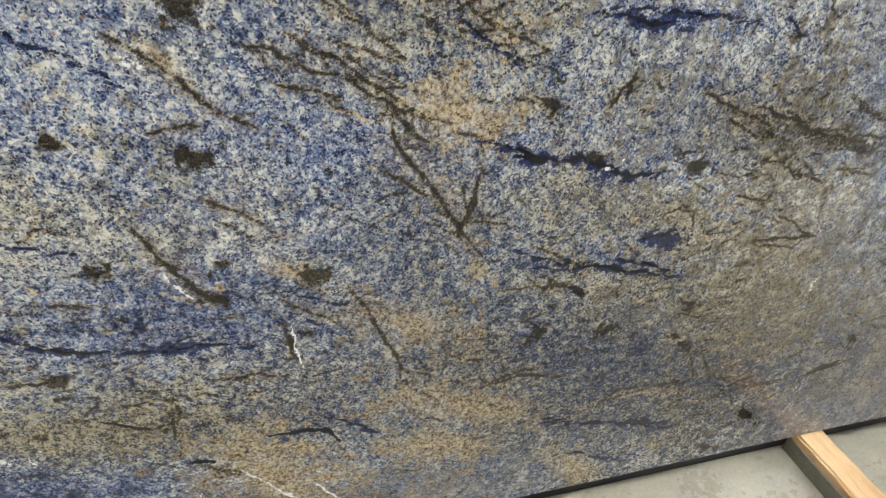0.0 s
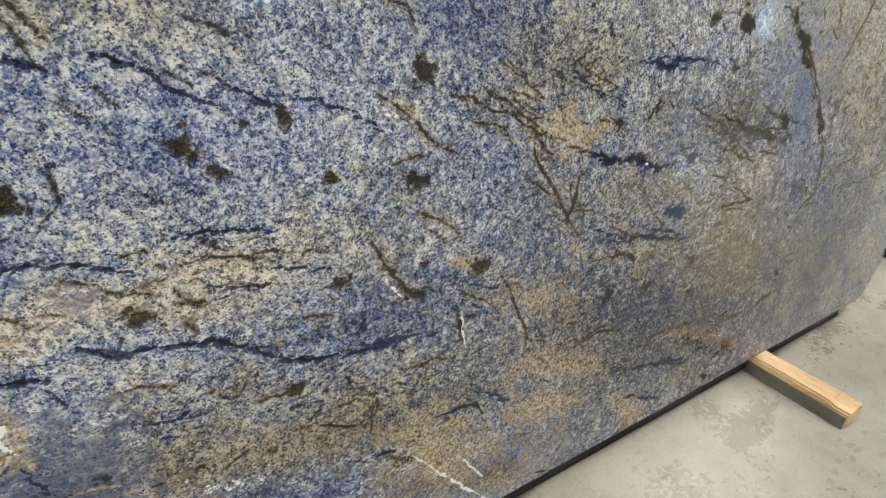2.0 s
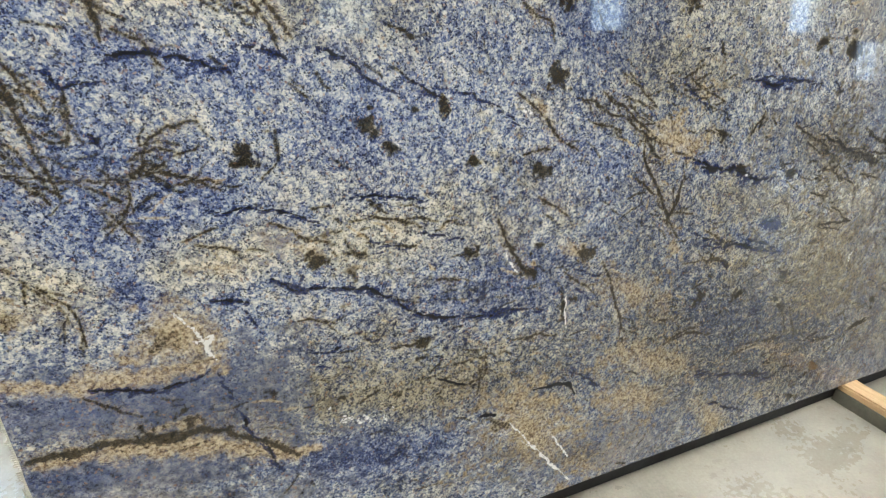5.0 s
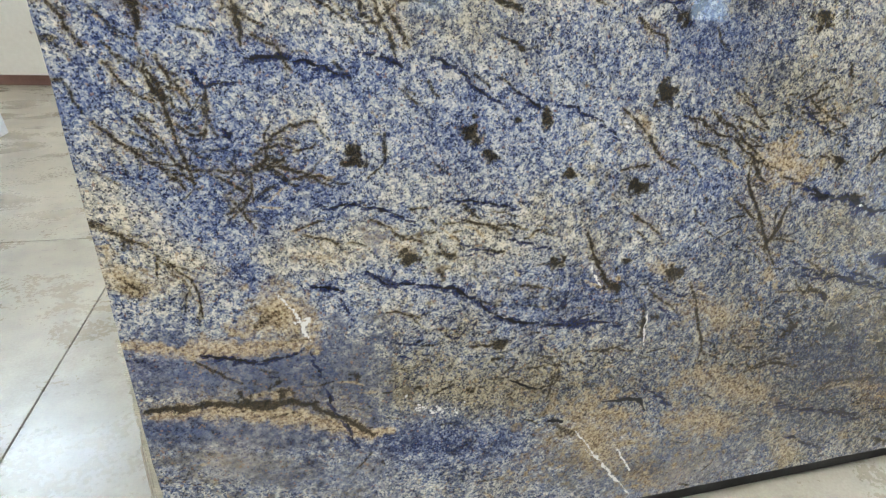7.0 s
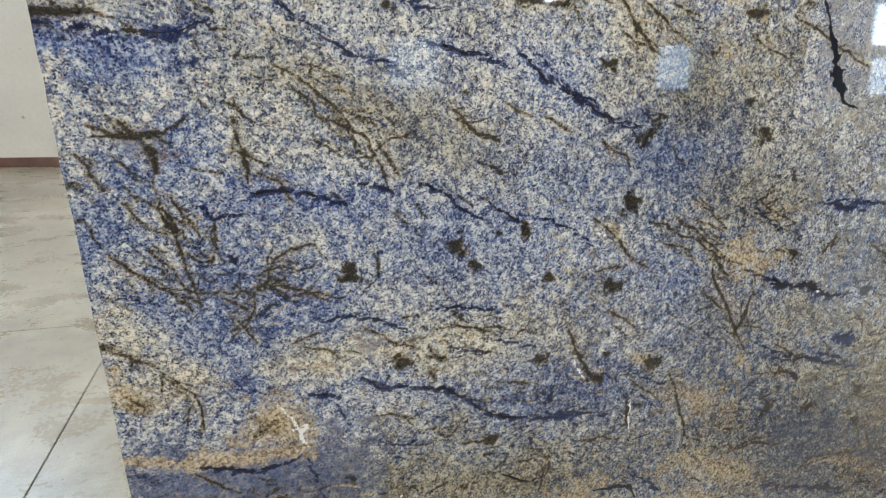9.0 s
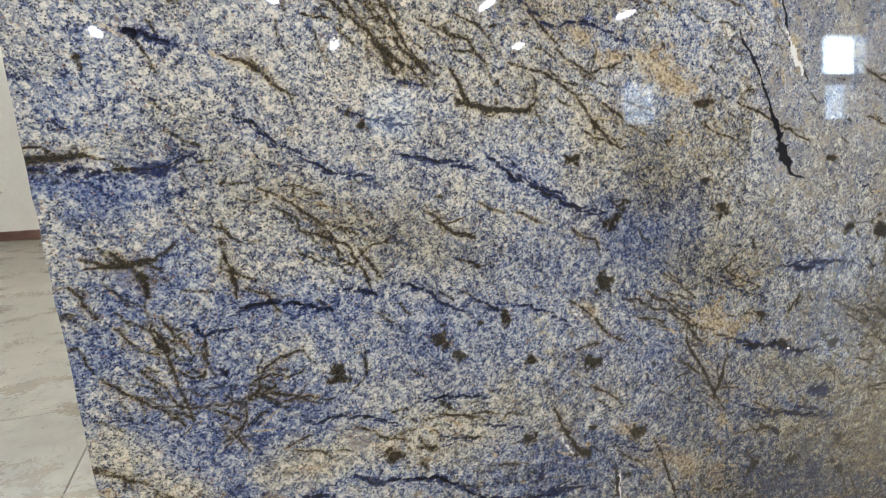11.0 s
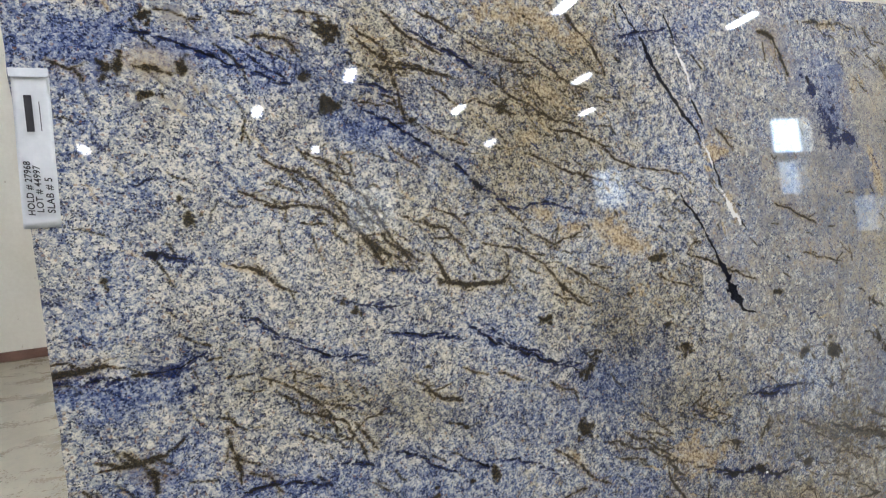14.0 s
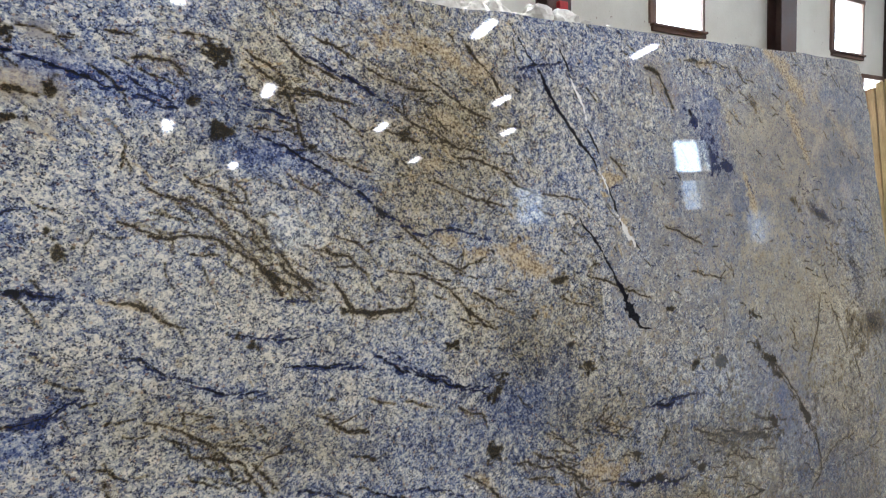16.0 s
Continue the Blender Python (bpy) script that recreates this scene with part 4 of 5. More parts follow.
vein("olive", 7, 1.192, 1.350, 1.298, 1.309)
vein("olive", 5, 0.233, 1.281, 0.270, 1.285)
vein("olive", 5, 0.327, 1.274, 0.385, 1.253)
vein("olive", 6, 0.745, 1.196, 0.811, 1.171)
vein("olive", 7, 1.290, 1.023, 1.403, 0.969)
vein("olive", 7, 1.109, 1.033, 1.192, 0.973)
vein("olive", 10, 1.659, 0.898, 1.799, 0.834)
vein("olive", 8, 1.794, 0.785, 1.946, 0.731)
vein("navy", 5, 0.418, 1.396, 0.502, 1.369, 0.559, 1.366)
vein("navy", 4, 0.011, 1.378, 0.047, 1.354)
vein("navy", 6, 0.107, 1.614, 0.157, 1.631)
vein("navy", 6, 0.508, 1.440, 0.576, 1.421)
vein("navy", 7, 0.484, 1.801, 0.549, 1.791, 0.605, 1.764)
patch("olive", 0.763, 0.405, 0.620, 0.094, -10, power=0.34, soft=0.8)
patch("olive", 1.336, 0.429, 0.338, 0.152, -15, power=0.36, soft=0.8)
patch("olive", 1.237, 0.599, 0.191, 0.091, -67, power=0.30, soft=0.8)
# two wide olive tints: darker stone, deepened for dimmer light low on the slab
patch("olive", 1.650, 0.300, 0.640, 0.320, -12, power=0.36, soft=0.8)
patch("olive", 2.350, 0.300, 0.450, 0.300, -8, power=0.26, soft=0.8)
patch("cream", 2.580, 1.000, 0.380, 0.330, -30, power=0.90, soft=0.8)
patch("tan", 2.520, 1.080, 0.300, 0.200, -40, power=0.30, soft=0.9)
# two wide cream washes lighten the slab's upper part, standing in for more light
patch("cream", 1.250, 1.220, 0.900, 0.300, -8, power=0.36, soft=0.9)
patch("cream", 0.350, 1.400, 0.420, 0.300, -10, power=0.40, soft=0.9)
patch("tan", 2.500, 1.780, 0.300, 0.160, -40, power=0.32, soft=0.9)
vein("olive", 14, 2.300, 0.960, 2.380, 1.080, 2.420, 1.200, power=0.70)
vein("olive", 12, 2.480, 1.160, 2.540, 1.060, 2.580, 0.960, power=0.60)
vein("olive", 12, 2.620, 0.940, 2.680, 0.820, power=0.60)
vein("cream", 60, 2.280, 0.560, 2.420, 0.640, 2.560, 0.650, 2.700, 0.600)
vein("olive", 10, 2.360, 0.600, 2.460, 0.640, 2.580, 0.640, power=0.60)
patch("olive", 1.919, 0.305, 0.515, 0.163, -8, power=0.30, soft=0.8)
patch("olive", 1.594, 0.695, 0.306, 0.091, -12, power=0.26, soft=0.8)
patch("olive", 1.768, 0.847, 0.300, 0.089, -8, power=0.30, soft=0.8)
patch("olive", 0.907, 1.762, 0.255, 0.194, 38, power=0.34, soft=0.8)
patch("olive", 1.063, 1.258, 0.159, 0.111, -61, power=0.33, soft=0.8)
patch("olive", 1.253, 1.030, 0.262, 0.125, -14, power=0.28, soft=0.8)
patch("olive", 0.541, 1.824, 0.109, 0.096, 31, power=0.28, soft=0.8)
patch("olive", 0.465, 1.194, 0.244, 0.052, -22, power=0.26, soft=0.8)
vein("olive", 7, 1.531, 0.892, 1.532, 0.916, 1.539, 0.937)
vein("olive", 6, 1.510, 0.883, 1.512, 0.905)
patch("tan", 1.760, 0.913, 0.023, 0.008, -35, power=0.60, soft=0.8)
vein("olive", 5, 1.777, 0.902, 1.820, 0.874)
vein("olive", 8, 1.829, 0.858, 1.884, 0.831, 1.938, 0.813, 1.999, 0.797)
patch("olive", 1.799, 0.822, 0.043, 0.008, -20, power=0.60)
vein("olive", 6, 1.716, 0.851, 1.792, 0.814)
vein("olive", 6, 1.634, 0.800, 1.673, 0.805)
vein("olive", 7, 1.388, 0.905, 1.436, 0.886)
vein("olive", 5, 1.290, 0.777, 1.300, 0.715)
vein("olive", 6, 1.296, 0.725, 1.363, 0.713)
vein("olive", 6, 1.633, 0.703, 1.694, 0.696, 1.703, 0.666)
vein("navy", 18, 1.595, 0.657, 1.670, 0.661)
vein("olive", 4, 1.127, 0.975, 1.159, 0.947, 1.194, 0.924)
vein("olive", 4, 1.056, 0.941, 1.095, 0.929, 1.121, 0.910)
vein("olive", 5, 1.178, 0.903, 1.215, 0.871, 1.238, 0.854)
vein("olive", 4, 1.181, 0.800, 1.220, 0.775)
vein("olive", 4, 1.155, 0.773, 1.204, 0.772)
patch("navy", 1.499, 0.567, 0.021, 0.009, -40, power=0.80)
patch("olive", 1.581, 0.462, 0.021, 0.013, -25)
patch("olive", 1.739, 0.493, 0.022, 0.007, -30)
patch("olive", 1.753, 0.395, 0.018, 0.011, -29)
vein("olive", 12, 1.342, 0.386, 1.443, 0.389)
vein("olive", 13, 1.583, 0.253, 1.641, 0.292, 1.727, 0.288, power=0.80)
vein("olive", 13, 1.912, 0.243, 1.973, 0.256)
vein("olive", 17, 2.145, 0.239, 2.206, 0.253)
patch("olive", 2.223, 0.309, 0.021, 0.010, -38)
patch("olive", 2.000, 0.126, 0.029, 0.009, -35)
patch("olive", 1.919, 0.039, 0.022, 0.011, -31)
vein("cream", 20, 1.770, 0.403, 1.858, 0.416, 1.943, 0.370, 2.030, 0.264)
vein("cream", 20, 1.812, 0.350, 1.889, 0.365, 1.985, 0.295)
vein("olive", 4, 1.777, 0.384, 1.810, 0.290)
vein("olive", 4, 1.803, 0.379, 1.857, 0.262)
vein("cream", 24, 1.982, 0.416, 2.019, 0.461, 2.039, 0.516)
vein("cream", 24, 1.705, 0.550, 1.809, 0.528, 1.889, 0.536)
vein("navy", 14, 1.560, 0.619, 1.612, 0.606, 1.681, 0.576)
patch("navy", 1.657, 0.396, 0.039, 0.029, 81, power=0.55)
patch("cream", 1.790, 0.623, 0.135, 0.023, -24, soft=0.8)
patch("cream", 1.586, 0.568, 0.084, 0.029, -11, soft=0.8)
patch("cream", 1.586, 0.724, 0.099, 0.041, -10, power=0.70, soft=0.8)
patch("cream", 1.961, 0.685, 0.128, 0.056, -15, power=0.70, soft=0.8)
vein("navy", 15, 1.464, 0.244, 1.591, 0.203, 1.787, 0.162)
patch("tan", 1.588, 0.055, 0.038, 0.035, 82, power=0.60, soft=0.8)
patch("tan", 1.750, 0.102, 0.033, 0.020, 78, power=0.50, soft=0.8)
vein("tan", 26, 1.618, 0.272, 1.725, 0.269, 1.827, 0.249, power=0.50)
vein("olive", 5, 1.720, 0.771, 1.768, 0.757)
vein("olive", 7, 1.770, 0.720, 1.855, 0.707)
vein("olive", 6, 1.881, 0.671, 1.981, 0.612)
vein("olive", 7, 1.841, 0.617, 1.937, 0.593)
vein("olive", 6, 1.968, 0.750, 2.051, 0.732)
vein("olive", 6, 1.876, 0.873, 1.893, 0.885)
vein("olive", 5, 1.711, 0.978, 1.715, 0.993)
vein("navy", 5, 1.767, 0.996, 1.817, 0.960)
vein("olive", 4, 1.342, 1.002, 1.364, 0.960)
vein("navy", 5, 1.271, 1.016, 1.304, 0.996, 1.332, 0.978)

# knots, golden streaks and dark strokes, from the upper right to the lower left
vein("tan", 45, 2.182, 2.062, 2.289, 2.013, 2.353, 1.954, 2.419, 1.887, power=0.75)
vein("tan", 38, 2.295, 1.881, 2.342, 1.803, 2.377, 1.733, 2.413, 1.672, power=0.70)
vein("tan", 30, 2.465, 1.940, 2.564, 1.872, 2.670, 1.789, 2.829, 1.645, power=0.45)
patch("tan", 1.956, 1.826, 0.059, 0.022, -83, power=0.60, soft=0.80)
patch("tan", 1.911, 1.748, 0.051, 0.025, -59, power=0.50, soft=0.80)
vein("tan", 30, 2.013, 1.640, 2.035, 1.574, 2.069, 1.498, power=0.75)
patch("tan", 1.639, 1.896, 0.053, 0.020, -54, power=0.45, soft=0.80)
vein("olive", 26, 1.574, 1.956, 1.615, 1.943, 1.642, 1.925, power=0.95)
vein("olive", 18, 1.632, 1.938, 1.663, 1.894, 1.689, 1.846, power=0.85)
vein("olive", 16, 1.757, 1.987, 1.832, 1.987, 1.918, 2.001, power=0.60)
patch("tan", 1.846, 1.984, 0.055, 0.009, -3, power=0.60, soft=0.80)
vein("olive", 12, 2.005, 1.987, 2.046, 1.944, power=0.70)
patch("ink", 1.760, 1.829, 0.025, 0.011, -65, power=0.80)
patch("navy", 1.783, 1.805, 0.034, 0.020, -52, power=0.95)
patch("navy", 1.844, 1.702, 0.035, 0.022, -45, power=0.75)
patch("navy", 1.912, 1.671, 0.039, 0.020, -23, power=0.85)
patch("navy", 1.812, 1.750, 0.030, 0.022, -51, power=0.60)
vein("ink", 8, 1.955, 1.663, 1.963, 1.637, power=0.90)
patch("blue", 1.851, 1.745, 0.130, 0.055, -53, power=0.80, soft=0.80)
patch("white", 1.938, 1.801, 0.014, 0.005, -39, power=0.60)
patch("olive", 2.087, 1.872, 0.029, 0.015, -16, power=0.45)
patch("olive", 2.288, 1.544, 0.035, 0.014, -37, power=0.55)
patch("navy", 2.481, 1.478, 0.101, 0.020, -28, power=0.55, soft=0.60)
patch("olive", 2.443, 1.490, 0.098, 0.015, -25, power=0.40, soft=0.60)
patch("navy", 2.695, 1.238, 0.136, 0.045, -69, power=0.50, soft=0.70)
patch("ink", 2.666, 1.288, 0.040, 0.015, -66, power=0.50)
patch("navy", 2.796, 1.045, 0.122, 0.035, -36, power=0.50, soft=0.70)
patch("cream", 2.526, 1.090, 0.392, 0.055, -35, power=1.00, soft=0.80)
patch("tan", 2.412, 1.195, 0.219, 0.040, -30, power=0.40, soft=0.80)
patch("cream", 1.970, 1.721, 0.082, 0.060, -51, power=0.60, soft=0.80)
patch("olive", 2.020, 1.078, 0.024, 0.011, -32, power=0.95)
patch("olive", 2.074, 1.021, 0.033, 0.010, -45, power=0.95)
patch("olive", 2.110, 0.970, 0.026, 0.011, -33, power=0.95)
vein("olive", 7, 2.022, 1.074, 2.077, 1.017, 2.113, 0.967, 2.180, 0.899, 2.235, 0.831, power=0.80)
patch("olive", 2.243, 0.811, 0.046, 0.012, -53, power=0.95)
vein("olive", 8, 2.271, 0.774, 2.318, 0.705, 2.327, 0.641, 2.341, 0.576, power=0.60)
patch("blue", 2.390, 0.569, 0.169, 0.080, -49, power=0.60, soft=0.80)
patch("calm", 2.131, 0.863, 0.265, 0.060, -53, power=0.90, soft=0.80)
vein("olive", 14, 2.230, 1.115, 2.232, 1.056, power=0.60)
patch("olive", 2.005, 1.179, 0.021, 0.009, -34, power=0.90)
patch("olive", 2.706, 1.027, 0.050, 0.012, -72, power=0.50)
patch("olive", 2.001, 0.847, 0.065, 0.006, -29, power=0.70)
vein("olive", 9, 1.907, 0.830, 1.998, 0.809, 2.101, 0.790, power=0.80)
vein("olive", 8, 1.764, 0.853, 1.878, 0.844, power=0.70)
patch("ink", 0.135, 1.500, 0.010, 0.005, -17, power=0.70)
vein("navy", 14, 0.119, 1.504, 0.146, 1.502, 0.172, 1.492, 0.193, 1.484, power=0.90)
vein("navy", 12, 0.102, 1.301, 0.128, 1.303, 0.156, 1.308, 0.193, 1.324, 0.215, 1.326)
patch("navy", 0.139, 1.301, 0.024, 0.013, -2, power=0.90)
vein("navy", 9, 0.250, 1.377, 0.281, 1.369, 0.303, 1.352, 0.319, 1.337)
vein("navy", 8, 0.532, 1.313, 0.574, 1.304, 0.619, 1.304, 0.675, 1.287)
vein("navy", 9, 0.727, 1.304, 0.762, 1.270, 0.799, 1.242, 0.865, 1.216)
patch("olive", 0.436, 1.390, 0.007, 0.007, -37)
patch("olive", 0.459, 1.369, 0.009, 0.008, -43)
patch("cream", 0.344, 1.356, 0.010, 0.015, -56, power=1.00, soft=0.60)
patch("tan", 0.341, 1.353, 0.011, 0.008, -43, power=0.50, soft=0.70)
vein("olive", 12, 0.146, 1.815, 0.172, 1.808, 0.192, 1.799)
vein("olive", 14, 0.197, 1.822, 0.210, 1.812, 0.213, 1.803)
patch("tan", 0.180, 1.814, 0.031, 0.030, -34, power=0.40, soft=0.80)
patch("calm", 0.180, 1.814, 0.031, 0.030, -34, power=0.90, soft=0.80)
vein("olive", 10, 0.389, 1.635, 0.439, 1.583, 0.484, 1.559, 0.509, 1.505, power=0.60)
vein("olive", 14, 0.471, 1.519, 0.497, 1.485, 0.524, 1.445)
vein("olive", 14, 0.524, 1.503, 0.557, 1.467, 0.582, 1.442)
vein("olive", 12, 0.622, 1.454, 0.642, 1.429, 0.663, 1.403)
vein("olive", 15, 0.629, 1.405, 0.697, 1.383, 0.760, 1.381, 0.793, 1.384)
vein("olive", 9, 0.541, 1.840, 0.603, 1.827, 0.670, 1.820, power=0.80)
vein("olive", 9, 0.555, 1.766, 0.585, 1.746, power=0.90)
vein("olive", 10, 0.580, 1.810, 0.585, 1.746, 0.599, 1.724, power=0.80)
patch("olive", 0.809, 1.746, 0.013, 0.011, -42, power=0.95)
patch("olive", 0.610, 1.724, 0.008, 0.006, -16)
vein("olive", 12, 2.043, 1.048, 2.105, 1.004, 2.165, 0.938, 2.223, 0.868, power=0.90)
patch("olive", 2.080, 1.021, 0.030, 0.011, -35)
patch("olive", 2.116, 0.968, 0.017, 0.010, -46)
vein("olive", 15, 2.226, 0.859, 2.257, 0.805, 2.276, 0.750)
vein("olive", 9, 2.290, 0.740, 2.333, 0.641, 2.337, 0.564, 2.255, 0.529, power=0.80)
patch("blue", 2.136, 0.897, 0.098, 0.075, -70, power=0.60, soft=0.70)
patch("calm", 2.136, 0.897, 0.098, 0.075, -70, power=0.90, soft=0.70)
vein("olive", 8, 2.529, 0.552, 2.683, 0.558, 2.789, 0.564, power=0.60)
patch("tan", 0.026, 0.728, 0.037, 0.025, -23, power=0.75, soft=0.80)
patch("olive", 0.037, 0.719, 0.015, 0.009, -18, power=0.50, soft=0.70)
patch("cream", 0.124, 0.753, 0.041, 0.030, -32, power=1.00, soft=0.80)
patch("cream", 0.049, 0.826, 0.054, 0.030, -28, power=1.00, soft=0.80)
vein("olive", 14, -0.013, 0.838, 0.017, 0.821, 0.041, 0.794, power=0.60)
patch("blue", 0.199, 0.732, 0.046, 0.035, -61, power=0.90, soft=0.80)
patch("navy", 0.196, 0.733, 0.033, 0.030, -61, power=0.45, soft=0.80)
patch("tan", 0.250, 0.623, 0.053, 0.040, -41, power=0.80, soft=0.70)
patch("olive", 0.227, 0.633, 0.012, 0.011, -37, power=0.60)
patch("olive", 0.250, 0.645, 0.016, 0.009, -41, power=0.50)
patch("tan", 1.222, 0.531, 0.079, 0.030, -36, power=0.55, soft=0.80)
patch("tan", 0.341, 0.751, 0.043, 0.020, -24, power=0.50, soft=0.80)
patch("tan", 0.470, 0.757, 0.041, 0.020, -25, power=0.50, soft=0.80)
vein("olive", 9, 0.072, 0.777, 0.101, 0.726, 0.110, 0.692, power=0.60)
vein("olive", 12, 0.067, 1.186, 0.082, 1.168, 0.117, 1.164)
vein("olive", 13, 0.093, 1.158, 0.103, 1.135, 0.106, 1.104)
vein("olive", 11, 0.220, 1.186, 0.225, 1.147, 0.230, 1.115, 0.236, 1.081)
vein("olive", 7, 0.106, 1.076, 0.119, 1.023, 0.128, 0.970, 0.145, 0.896, power=0.90)
vein("olive", 6, 0.071, 1.064, 0.103, 1.048, 0.122, 1.014, power=0.80)
vein("olive", 7, 0.183, 1.031, 0.180, 0.996, 0.189, 0.960, power=0.80)
vein("olive", 7, 0.043, 1.141, 0.067, 1.111, 0.085, 1.088, power=0.60)
vein("olive", 6, 0.081, 0.940, 0.110, 0.916, 0.149, 0.891, power=0.70)
vein("olive", 6, 0.194, 0.922, 0.227, 0.902, 0.290, 0.909, power=0.80)
vein("olive", 6, 0.198, 0.874, 0.226, 0.892, 0.255, 0.925, power=0.80)
patch("blue", 0.080, 1.151, 0.014, 0.018, -21, power=0.90, soft=0.70)
patch("calm", 0.080, 1.151, 0.018, 0.018, -22, power=0.90, soft=0.70)
patch("navy", 0.139, 1.497, 0.010, 0.007, -30, power=0.90)
patch("navy", 0.159, 1.495, 0.011, 0.006, -24, power=0.90)
patch("ink", 0.159, 1.495, 0.007, 0.003, -25, power=0.70)
vein("olive", 13, -0.027, 1.333, 0.004, 1.326, 0.048, 1.328)
vein("olive", 9, 0.256, 1.474, 0.281, 1.465, 0.314, 1.441, 0.344, 1.416)
patch("tan", 0.289, 1.462, 0.019, 0.008, -29, power=0.55, soft=0.70)
vein("olive", 11, 0.030, 1.177, 0.059, 1.164, 0.118, 1.159, power=0.90)
vein("olive", 8, 0.062, 1.470, 0.067, 1.449, power=0.90)
vein("olive", 10, 0.472, 1.528, 0.499, 1.479, 0.559, 1.443, power=0.80)
vein("olive", 11, 0.636, 1.435, 0.657, 1.398, 0.703, 1.388, 0.789, 1.384)
vein("olive", 8, 0.380, 1.677, 0.396, 1.651, power=0.80)
vein("olive", 9, 0.453, 1.667, 0.480, 1.641, 0.488, 1.618, power=0.80)
vein("olive", 9, 0.485, 1.576, 0.503, 1.537, 0.522, 1.518, power=0.80)
patch("tan", 0.977, 1.486, 0.025, 0.013, -33, power=0.70, soft=0.70)
patch("tan", 0.879, 1.514, 0.018, 0.011, -27, power=0.60, soft=0.70)
patch("tan", 1.125, 1.432, 0.053, 0.017, -29, power=0.80, soft=0.70)


# towards the right side the grain grows fine and pale
EASE = np.clip((GU - 2.12 - 0.2 * np.clip(GV / 0.8, 0, 1) + 0.1 * fractal(GU, GV, 2.5, 61, 3)) / 0.75, 0, 1)
LAYERS["calm"] = np.maximum(LAYERS["calm"], 0.72 * EASE)
LAYERS["cream"] = np.maximum(LAYERS["cream"], 0.3 * EASE)


def strew(count, seed, kind, turn, spread, longest):
    """Small dark or blue streaks all over the stone, drawn out along its flow."""
    rng = random.Random(seed)
    for _ in range(count):
        u, v = rng.uniform(0, SLAB_W), rng.uniform(0, SLAB_H)
        a = radians(turn * (0.25 + 0.75 * min(1, v / 1.3)) + rng.gauss(0, spread))
        l = longest * rng.uniform(0.25, 1) ** 1.5
        vein(kind, rng.uniform(2.5, 6), u, v, u + l * math.cos(a) * 0.5, v + l * math.sin(a) * 0.5 + rng.gauss(0, 0.004), u + l * math.cos(a), v + l * math.sin(a), power=rng.uniform(0.5, 1.0), twigs=False)


strew(420, 3, "olive", -38, 24, 0.06)
strew(260, 4, "navy", -30, 20, 0.07)
strew(120, 5, "tan", -35, 18, 0.05)


def thicket(u, v, ru, rv, count, turn, seed):
    """A cloud of short dark strokes along one direction, with a few golden ones."""
    rng = random.Random(seed)
    for k in range(count):
        a, b = u + rng.gauss(0, ru * 0.55), v + rng.gauss(0, rv * 0.55)
        t, l = radians(turn + rng.gauss(0, 22)), rng.uniform(0.012, 0.055)
        kind = "tan" if k % 6 == 5 else "olive"
        vein(kind, rng.uniform(2, 5), a, b, a + l * math.cos(t) * 0.5 + rng.gauss(0, 0.003), b + l * math.sin(t) * 0.5 + rng.gauss(0, 0.003), a + l * math.cos(t), b + l * math.sin(t), power=rng.uniform(0.45, 0.95), twigs=False)


# thickets of short dark strokes
thicket(0.414, 1.598, 0.141, 0.074, 28, -50, 20)
thicket(0.553, 1.836, 0.107, 0.089, 22, -40, 21)
thicket(0.911, 1.800, 0.170, 0.177, 90, -37, 22)
thicket(0.342, 1.214, 0.137, 0.046, 15, -41, 23)
thicket(0.862, 1.413, 0.135, 0.075, 24, -37, 24)
thicket(0.557, 1.479, 0.096, 0.056, 14, -44, 25)
thicket(1.045, 1.234, 0.084, 0.119, 17, -42, 26)
thicket(1.283, 0.952, 0.224, 0.085, 34, -27, 27)
thicket(1.748, 0.829, 0.209, 0.080, 25, -23, 28)
thicket(0.098, 1.014, 0.079, 0.098, 20, -58, 29)
thicket(0.236, 0.902, 0.109, 0.060, 19, 3, 30)
thicket(1.210, 0.849, 0.107, 0.142, 36, -39, 31)
thicket(0.691, 0.454, 0.382, 0.077, 61, -14, 32)
thicket(1.323, 0.528, 0.199, 0.143, 51, -26, 33)
thicket(0.627, 0.784, 0.219, 0.060, 27, -16, 34)
thicket(0.801, 0.630, 0.180, 0.056, 15, -20, 35)
thicket(0.395, 1.169, 0.080, 0.050, 14, -22, 36)
thicket(1.292, 1.006, 0.121, 0.077, 16, 18, 37)
thicket(1.848, 0.809, 0.131, 0.067, 23, -19, 38)
thicket(1.731, 0.665, 0.227, 0.076, 30, -11, 39)
thicket(1.663, 0.479, 0.245, 0.107, 54, -4, 40)
thicket(1.858, 0.242, 0.308, 0.101, 65, 2, 41)
thicket(1.157, 0.919, 0.081, 0.044, 14, -33, 42)
thicket(1.228, 0.742, 0.061, 0.068, 14, -46, 43)
thicket(0.803, 0.421, 0.224, 0.066, 26, -17, 44)
thicket(1.328, 0.461, 0.136, 0.084, 20, -42, 45)
thicket(1.995, 1.913, 0.229, 0.111, 30, -25, 46)
thicket(0.924, 1.764, 0.172, 0.088, 36, -32, 47)
thicket(2.561, 1.372, 0.268, 0.128, 51, -29, 48)


